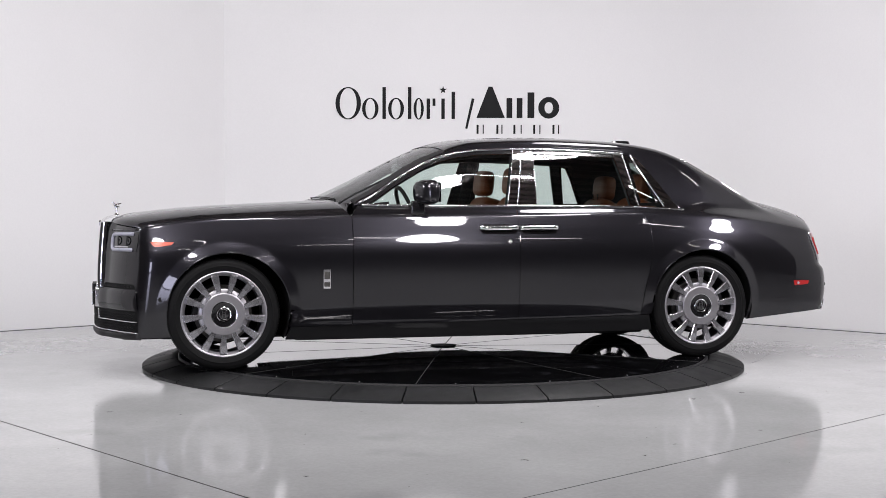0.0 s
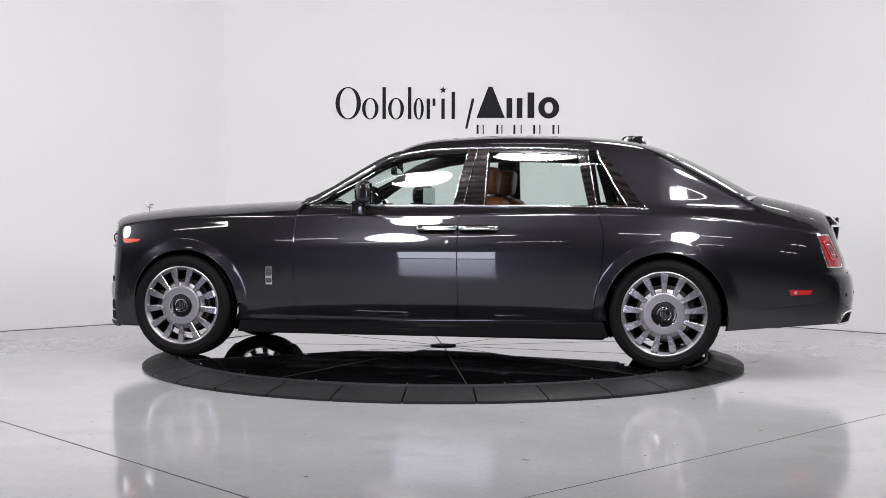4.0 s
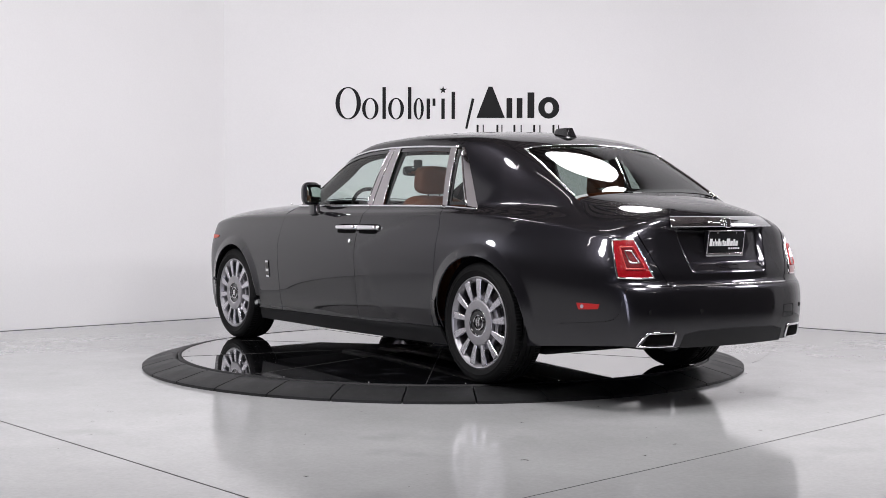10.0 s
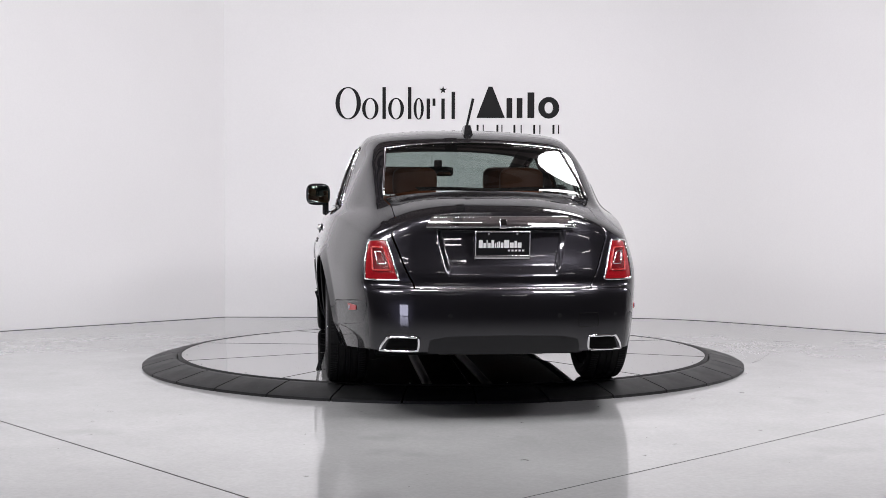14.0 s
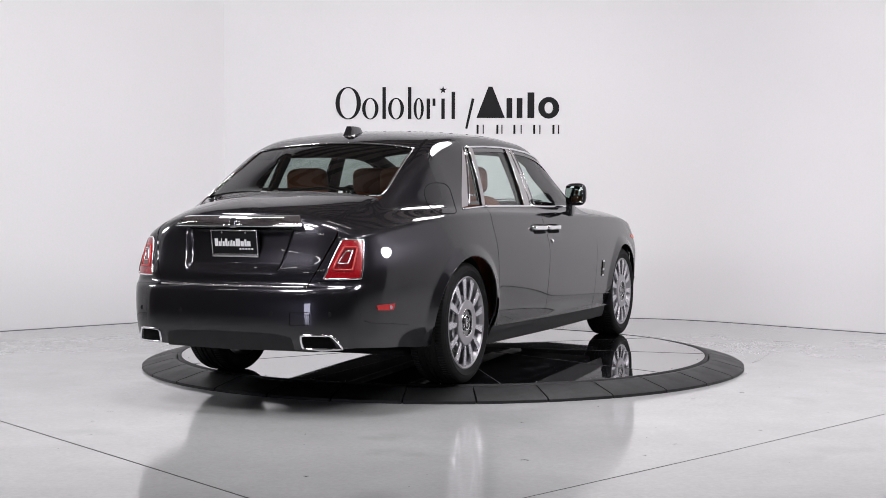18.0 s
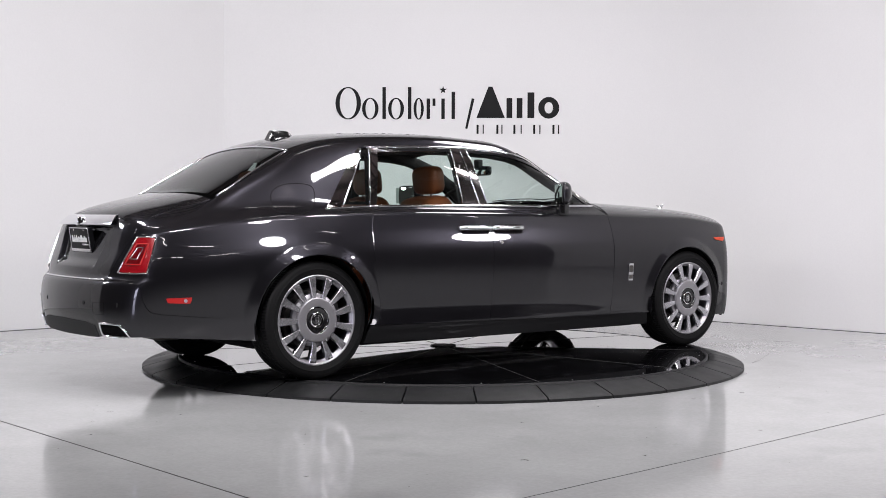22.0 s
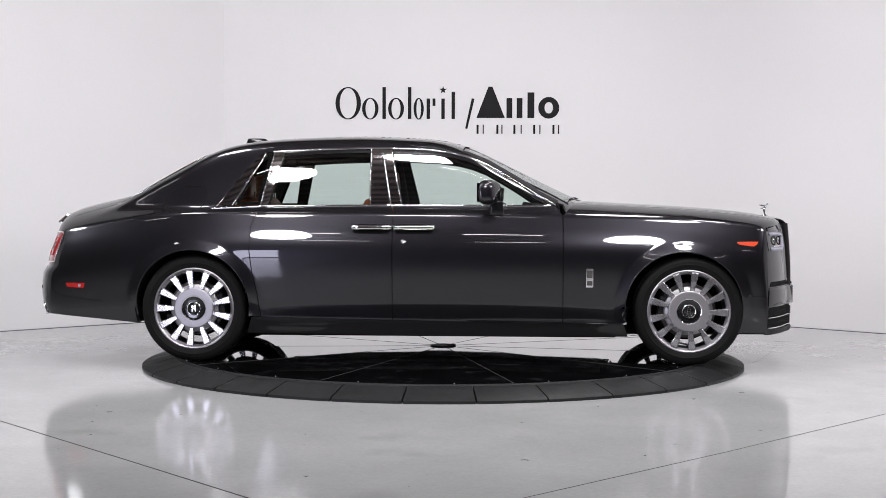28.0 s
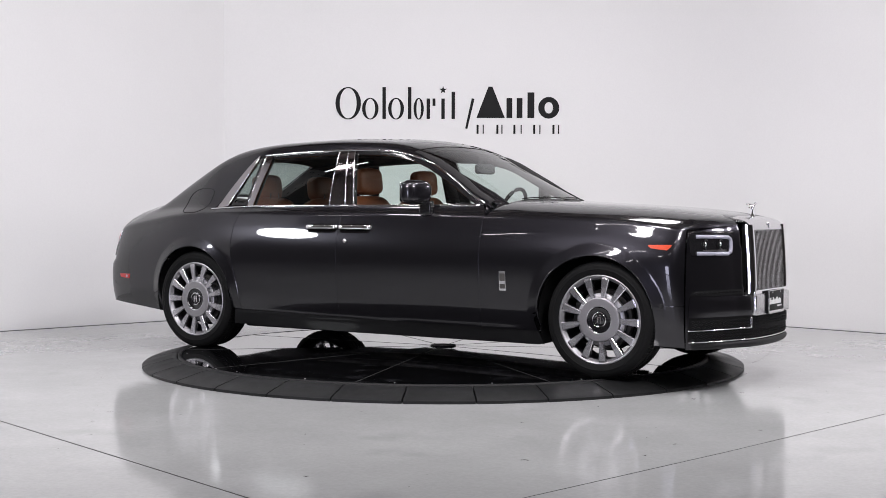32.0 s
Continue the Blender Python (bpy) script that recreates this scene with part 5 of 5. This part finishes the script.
def plate(x, z, facing, tilt, name, label):
    """A dealer plate with plain white marks; facing 1 is to the front."""
    holder = part(name, (lambda b: (box(b, -0.030, 0.004, -0.152, 0.152, -0.076, 0.076, 0.004), b)[1])(bmesh.new()), PLATE, car, label)
    holder.matrix_local = pose(x, 0, z, 0, 0, 0 if facing > 0 else 180) @ pose(0, 0, 0, 0, tilt, 0)
    for y0, y1, z0, z1 in ((-0.157, 0.157, 0.072, 0.079), (-0.157, 0.157, -0.079, -0.058), (-0.157, -0.149, -0.079, 0.079), (0.149, 0.157, -0.079, 0.079)):
        bm = bmesh.new()
        box(bm, 0.002, 0.010, y0, y1, z0, z1, 0.003)
        part("plate_surround", bm, STEEL, holder)
    x = -0.135
    for wdt, h, gap in ((0.022, 0.044, 0.004), (0.014, 0.028, 0.004), (0.005, 0.044, 0.004), (0.014, 0.028, 0.004), (0.015, 0.044, 0.004), (0.008, 0.028, 0.004), (0.005, 0.032, 0.004), (0.009, 0.036, 0.004), (0.015, 0.030, 0.004), (0.028, 0.044, 0.004), (0.022, 0.030, 0.004), (0.014, 0.040, 0.004), (0.022, 0.030, 0.004)):
        bm = bmesh.new()
        box(bm, 0.0035, 0.0052, x, x + wdt, -0.016, -0.016 + h)
        part("white_mark", bm, WHITE_MARK, holder, smooth=False)
        x += wdt + gap
    for i in range(5):
        bm = bmesh.new()
        box(bm, 0.0035, 0.0052, 0.03 + i * 0.020, 0.042 + i * 0.020, -0.036, -0.026)
        part("white_mark", bm, WHITE_MARK, holder, smooth=False)
    for sy in (-0.08, 0.08):
        bm = bmesh.new()
        cylinder(bm, (0.002, sy, 0.064), (0.009, sy, 0.064), 0.006, n=10)
        part("screw", bm, CHROME, holder)


plate(2.640, 0.490, 1, 0, "front_plate", "black dealer plate in a chrome surround")
plate(-2.980, 0.907, -1, 8, "rear_plate", "black dealer plate in a chrome surround")

# ---- tail ----
bar_s = np.linspace(girth(-2.93, 0.405), SC, 30)
vs, fs = [], []
prof = [(0.0, 1.002), (0.036, 1.002), (0.046, 1.006), (0.048, 1.012), (0.030, 1.060), (0.024, 1.066), (0.0, 1.070)]
line = [flank(bar_s, np.full(30, z), inset=-d) for d, z in prof]
pts = np.stack(line)
full = np.concatenate([pts, (pts * np.array([1, -1, 1]))[:, ::-1][:, 1:]], 1)
boot_bar = shell("boot_bar", [full], CHROME, boot, skirt=0.01, label="wide chrome bar over the plate")
bm = bmesh.new()
box(bm, -3.008, -2.960, -0.020, 0.020, 0.998, 1.055, 0.005)
part("emblem", bm, CHROME, boot_bar)
P = [flank(np.array([s]), np.array([0.6685]), inset=-0.002)[0] for s in np.linspace(S_TAIL0 - 0.02, SC, 26)]
P = P + [p * np.array([1, -1, 1]) for p in P[::-1][1:]]
strip("boot_chrome", P, 0.0065, STEEL, rear_bumper, label="thin bright strip on the bumper's edge")
for sx in (0.30, 0.60):
    for sy in (1, -1):
        b = flank(np.array([girth(-3.08 + 0.10 * (sx > 0.5), sx)]), np.array([0.52]))[0]
        bm = bmesh.new()
        cylinder(bm, (b[0] + 0.004, sy * b[1], b[2]), (b[0] - 0.0015, sy * b[1], b[2]), 0.013, n=16)
        part("parking_sensor", bm, GRAPHITE_LOW, rear_bumper)

tow = edge_of(pad((-3.316, 0.455), (-3.197, 0.457), (-3.197, 0.531), (-3.316, 0.529), 10, 8, 0.10, 0.0002))
loop("towing_eye_cover_gap", tow, 0.0018, UNDER, rear_bumper, -1)
va = patch([(-3.28, 0.309), (SC, 0.306)], [(-3.31, 0.385), (-3.42, 0.405), (SC, 0.412)], 40, 8)
P = flank(va[..., 0], va[..., 1], inset=-0.0025)
shell("bumper_valance", [P, P * np.array([1, -1, 1])], BLACK_TRIM, rear_bumper, skirt=0.006, label="black lower bumper valance")

# Roof aerial and the filler flap.
bm = bmesh.new()
rows = []
for x, lean, w, z in ((-1.402, 0.0, 0.026, 1.634), (-1.420, 0.0, 0.029, 1.653), (-1.437, 0.0, 0.031, 1.665), (-1.470, 0.0, 0.033, 1.669), (-1.545, 0.0, 0.034, 1.669), (-1.572, 0.014, 0.033, 1.667), (-1.576, 0.032, 0.031, 1.660)):
    zr = float(ROOF(x - lean)) - 0.010
    rows.append([bm.verts.new(c) for c in ((x - lean, 0.010 - w, zr), (x - lean * 0.4, 0.010 - w * 0.82, (zr + z) / 2), (x, 0.010 - w * 0.55, z - 0.002), (x, 0.010 - w * 0.3, z), (x, 0.010 + w * 0.3, z), (x, 0.010 + w * 0.55, z - 0.002), (x - lean * 0.4, 0.010 + w * 0.82, (zr + z) / 2), (x - lean, 0.010 + w, zr))])
for a, b in zip(rows, rows[1:]):
    for i in range(7):
        bm.faces.new((a[i], a[i + 1], b[i + 1], b[i]))
bm.faces.new(rows[0][::-1]), bm.faces.new(rows[-1])
bmesh.ops.recalc_face_normals(bm, faces=bm.faces)
part("roof_aerial", bm, BLACK_GLOSS, car, "black roof aerial")
cx, cz = -1.865, 1.176
ang = np.linspace(0, 2 * math.pi, 49)[:-1]
fx = cx + 0.148 * np.sign(np.cos(ang)) * np.abs(np.cos(ang)) ** 0.7 + 0.045 * np.sin(ang)
fz = cz + 0.098 * np.sign(np.sin(ang)) * np.abs(np.sin(ang)) ** 0.7
P = flank(fx, fz, whole, 0.0003)
loop("filler_flap_gap", P, 0.003, UNDER, QUARTERS[1], -1)

# ---- cabin ----
def blob(bm, c, s, e=0.45, m=None):
    r = bmesh.ops.create_uvsphere(bm, u_segments=28, v_segments=18, radius=1)
    f = lambda a, p: math.copysign(abs(a) ** p, a)
    for v in r["verts"]:
        v.co = Vector((f(v.co.x, e) * s[0], f(v.co.y, e) * s[1], f(v.co.z, e) * s[2]))
    bmesh.ops.transform(bm, matrix=Matrix.Translation(c) @ (m or Matrix.Identity(4)), verts=r["verts"])


for x0, ys, lean in ((-0.46, (0.40, -0.40), 14), (-1.42, (0.36, -0.36), 24)):
    for y in ys:
        bm = bmesh.new()
        blob(bm, (x0 + 0.26, y, 0.62), (0.30, 0.27, 0.11), 0.4)
        seat = part("seat", bm, LEATHER, car, "tan leather armchair seat")
        bm = bmesh.new()
        blob(bm, (x0 + 0.02, y, 0.90), (0.105, 0.27, 0.31), 0.42, pose(0, 0, 0, 0, -lean, 0))
        part("backrest", bm, LEATHER, seat)
        bm = bmesh.new()
        blob(bm, (x0 - 0.01 if x0 > -1 else x0 - 0.10, y, 1.322 if x0 > -1 else 1.285), (0.062, 0.148, 0.104), 0.5, pose(0, 0, 0, 0, -6, 0))
        part("headrest", bm, LEATHER, seat)
        for d in (-0.05, 0.05):
            bm = bmesh.new()
            cylinder(bm, (x0 - 0.03, y + d, 1.12), (x0 - 0.02, y + d, 1.24), 0.007, n=8)
            part("headrest_post", bm, CHROME, seat)
bm = bmesh.new()
box(bm, 0.52, 1.00, -0.76, 0.76, 0.62, 1.065, 0.05)
blob(bm, (0.62, 0.40, 1.07), (0.16, 0.22, 0.05), 0.6)
part("dashboard", bm, LEATHER_DARK, car, "dark leather dashboard")
bm = bmesh.new()
box(bm, -0.95, 0.55, -0.10, 0.10, 0.45, 0.78, 0.03)
part("centre_console", bm, LEATHER_DARK, car)
vs, fs = tube([(0.37 + 0.07 * math.sin(a), 0.40 + 0.19 * math.cos(a), 1.085 + 0.185 * math.sin(a)) for a in np.linspace(0, 2 * math.pi, 37)[:-1]], 0.015, 8, 1.0, True)
sw = mesh_object("steering_wheel", vs, fs, LEATHER_DARK, car, label="black steering wheel")
bm = bmesh.new()
blob(bm, (0.385, 0.40, 1.075), (0.03, 0.07, 0.06), 0.7)
for a in (0, 180, 270):
    cylinder(bm, (0.385, 0.40, 1.075), (0.37 + 0.07 * math.sin(radians(a)), 0.40 + 0.18 * math.cos(radians(a)), 1.085 + 0.175 * math.sin(radians(a))), 0.012, n=8)
part("wheel_hub", bm, LEATHER_DARK, sw)
bm = bmesh.new()
blob(bm, (0.355, 0.0, 1.418), (0.025, 0.128, 0.040), 0.4)
im = part("rear_view_mirror", bm, BLACK_GLOSS, car, "black interior mirror")
bm = bmesh.new()
box(bm, 0.327, 0.331, -0.10, 0.10, 1.390, 1.446, 0.001)
part("mirror_glass", bm, MIRROR, im)
bm = bmesh.new()
box(bm, 0.31, 0.36, -0.032, 0.032, 1.44, 1.51, 0.012)
part("sensor_box", bm, BLACK_TRIM, im)
bm = bmesh.new()
box(bm, -2.40, -1.42, -0.66, 0.66, 1.06, 1.13, 0.02)
part("parcel_shelf", bm, LEATHER_DARK, car)
bm = bmesh.new()
box(bm, -1.62, -1.40, -0.54, 0.54, 0.45, 1.12, 0.06)
part("rear_bulkhead", bm, LEATHER, car)
for k, sy in enumerate((1, -1)):
    for own, x0, x1, mat in ((FRONT_DOORS[k], 0.80, -0.32, LEATHER_DARK), (REAR_DOORS[k], -0.34, -1.30, LEATHER)):
        bm = bmesh.new()
        y0, y1 = sorted((sy * 0.755, sy * 0.815))
        box(bm, x1, x0, y0, y1, 0.35, 1.118, 0.02)
        part("door_lining", bm, mat, own)
        bm = bmesh.new()
        y0, y1 = sorted((sy * 0.66, sy * 0.78))
        box(bm, x1 + 0.2, x0 - 0.2, y0, y1, 0.80, 0.90, 0.03)
        part("arm_rest", bm, LEATHER, own)
lin = patch([(0.13, -radians(46)), (0.15, 0.0), (0.13, radians(46))], [(-1.76, -radians(45)), (-1.77, 0.0), (-1.76, radians(45))], 31, 24)
shell("headliner", [over(lin[..., 0], lin[..., 1], inset=0.035)], HEADLINER, car, skirt=0.0)
for sy in (1, -1):
    g = patch(to_over([(x, z) for x, z in dlo_top]), rail_top, 60, 6)
    shell("pillar_lining", [over(g[..., 0], g[..., 1], inset=0.03)], HEADLINER, car, sy < 0, skirt=0.012)
    along = resample([(x, z - 0.010) for x, z in dlo_top], 40)
    lined = flank(along[:, 0], along[:, 1], canopy, 0.085)
    vs, fs = tube([p * np.array([1, sy, 1]) for p in lined], 0.048, 10, 1.0)
    mesh_object("roof_side_lining", vs, fs, HEADLINER, car)
    pl = patch([(-1.66, radians(76)), (-2.30, radians(70))], [(-1.32, radians(52)), (-1.82, radians(50))], 12, 10)
    shell("sail_lining", [over(pl[..., 0], pl[..., 1], whole, inset=0.035)], HEADLINER, car, sy < 0, skirt=0.0)
    P = np.linspace((-0.40, 1.10), (-0.46, 1.53), 8)
    Q = flank(P[:, 0], P[:, 1], canopy, 0.05)
    vs, fs = tube([p * np.array([1, sy, 1]) for p in Q], 0.05, 8, 0.6)
    mesh_object("centre_pillar", vs, fs, HEADLINER, car)
    for low, high in (((-0.262, -0.512), (-0.352, -0.522)), ((-1.240, -1.312), (-1.138, -1.232)), ((-1.500, -1.64), (-1.282, -1.31))):
        lining = side_patch([(low[0], BELT - 0.004), (low[1], BELT - 0.004)], [(high[0], 1.540), (high[1], 1.535)], 8, 16, -0.03)
        shell("pillar_lining", [lining], HEADLINER, car, sy < 0, skirt=0.0)

# Dark jambs behind the shut lines.
for k, sy in enumerate((1, -1)):
    for own, P in ((WINGS[k], [(0.886, 0.28), (0.886, 0.7), (0.886, 1.08)]), (REAR_DOORS[k], [(-0.331, 0.30), (-0.331, 0.7), (-0.331, 1.07), (-0.345, 1.125)]), (QUARTERS[k], rear_seam + [(-1.286, 1.12)])):
        Q = resample(P, 16)
        strip("door_jamb", flank(Q[:, 0], np.minimum(Q[:, 1], 1.05), lower, 0.030), 0.016, UNDER, own, sy)


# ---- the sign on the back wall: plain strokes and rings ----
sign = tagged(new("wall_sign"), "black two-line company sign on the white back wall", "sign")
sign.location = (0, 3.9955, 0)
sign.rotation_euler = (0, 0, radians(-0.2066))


def mark(pts, name):
    bm = bmesh.new()
    a = [bm.verts.new((x, 0.0, z)) for x, z in pts]
    b = [bm.verts.new((x, 0.004, z)) for x, z in pts]
    bm.faces.new(a), bm.faces.new(b[::-1])
    n = len(pts)
    for i in range(n):
        bm.faces.new((a[i], b[i], b[(i + 1) % n], a[(i + 1) % n]))
    bmesh.ops.recalc_face_normals(bm, faces=bm.faces)
    return part(name, bm, INK, sign, smooth=False)


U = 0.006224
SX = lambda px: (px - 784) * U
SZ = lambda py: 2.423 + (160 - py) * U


def stroke(x0, y0, x1, y1, w, w2=None):
    d = Vector((x1 - x0, y1 - y0)).normalized()
    n = Vector((-d.y, d.x))
    w2 = w if w2 is None else w2
    P = [(x0 + n.x * w / 2, y0 + n.y * w / 2), (x1 + n.x * w2 / 2, y1 + n.y * w2 / 2), (x1 - n.x * w2 / 2, y1 - n.y * w2 / 2), (x0 - n.x * w / 2, y0 - n.y * w / 2)]
    mark([(SX(x), SZ(y)) for x, y in P], "stroke")


def hoop(x0, x1, y0, y1, side, thin):
    """A ring with thick flanks and thin top and bottom."""
    bm = bmesh.new()
    n = 40
    cx, cy, rx, ry = (x0 + x1) / 2, (y0 + y1) / 2, (x1 - x0) / 2, (y1 - y0) / 2
    rows = []
    for i in range(n):
        a = 2 * math.pi * i / n
        c, s = math.cos(a), math.sin(a)
        o = (SX(cx + rx * c), SZ(cy + ry * s))
        q = (SX(cx + (rx - side) * c), SZ(cy + (ry - thin) * s))
        rows.append([bm.verts.new((o[0], 0, o[1])), bm.verts.new((q[0], 0, q[1])), bm.verts.new((q[0], 0.004, q[1])), bm.verts.new((o[0], 0.004, o[1]))])
    for i in range(n):
        a, b = rows[i], rows[(i + 1) % n]
        for k in range(4):
            bm.faces.new((a[k], a[(k + 1) % 4], b[(k + 1) % 4], b[k]))
    bmesh.ops.recalc_face_normals(bm, faces=bm.faces)
    part("ring", bm, INK, sign, smooth=False)


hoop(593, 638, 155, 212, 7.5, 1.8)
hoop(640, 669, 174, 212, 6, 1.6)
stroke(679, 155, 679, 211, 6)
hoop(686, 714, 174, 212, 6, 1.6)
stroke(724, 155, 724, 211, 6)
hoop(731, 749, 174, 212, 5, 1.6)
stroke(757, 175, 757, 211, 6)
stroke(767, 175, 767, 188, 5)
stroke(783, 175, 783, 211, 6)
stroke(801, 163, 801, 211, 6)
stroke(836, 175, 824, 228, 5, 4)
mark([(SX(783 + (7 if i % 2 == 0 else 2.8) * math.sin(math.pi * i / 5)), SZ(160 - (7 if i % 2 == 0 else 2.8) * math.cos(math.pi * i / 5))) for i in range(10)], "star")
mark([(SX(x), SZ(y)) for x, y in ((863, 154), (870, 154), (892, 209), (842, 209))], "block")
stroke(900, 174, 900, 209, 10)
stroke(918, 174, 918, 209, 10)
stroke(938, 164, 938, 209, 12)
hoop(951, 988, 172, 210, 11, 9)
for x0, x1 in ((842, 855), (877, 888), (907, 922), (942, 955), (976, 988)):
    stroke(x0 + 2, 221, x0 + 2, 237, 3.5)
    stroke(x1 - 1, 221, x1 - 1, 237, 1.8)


# ---- what moves ----
TURN = [(0, 194.9), (1, 188.3), (2, 181.15), (3, 174.5), (3.5, 171.25), (4.5, 164.7), (5.5, 157.6), (6, 154.05), (7, 146.8), (8, 139.0), (9, 131.5), (10, 124.75), (11, 117.75), (12, 110.95), (13, 103.9), (14, 96.5), (14.5, 92.75), (15.5, 85.0), (16.5, 77.1), (17, 73.3), (18, 66.15), (19, 59.3), (20, 52.0), (21, 44.7), (22, 37.65), (23, 30.6), (24, 23.3), (25, 16.45), (25.5, 13.1), (26.5, 6.6), (27.5, 0.05), (28, -3.35), (29, -10.4), (30, -17.6), (31, -24.75), (32, -32.35)]


def motions():
    walk(car, [(t, pose(0, 0, 0, 0, 0, a) @ pose(0.0216, 0.0043, 0.0)) for t, a in TURN])
    walk(disc, [(t, pose(0, 0, 0, 0, 0, a)) for t, a in TURN])


motions()
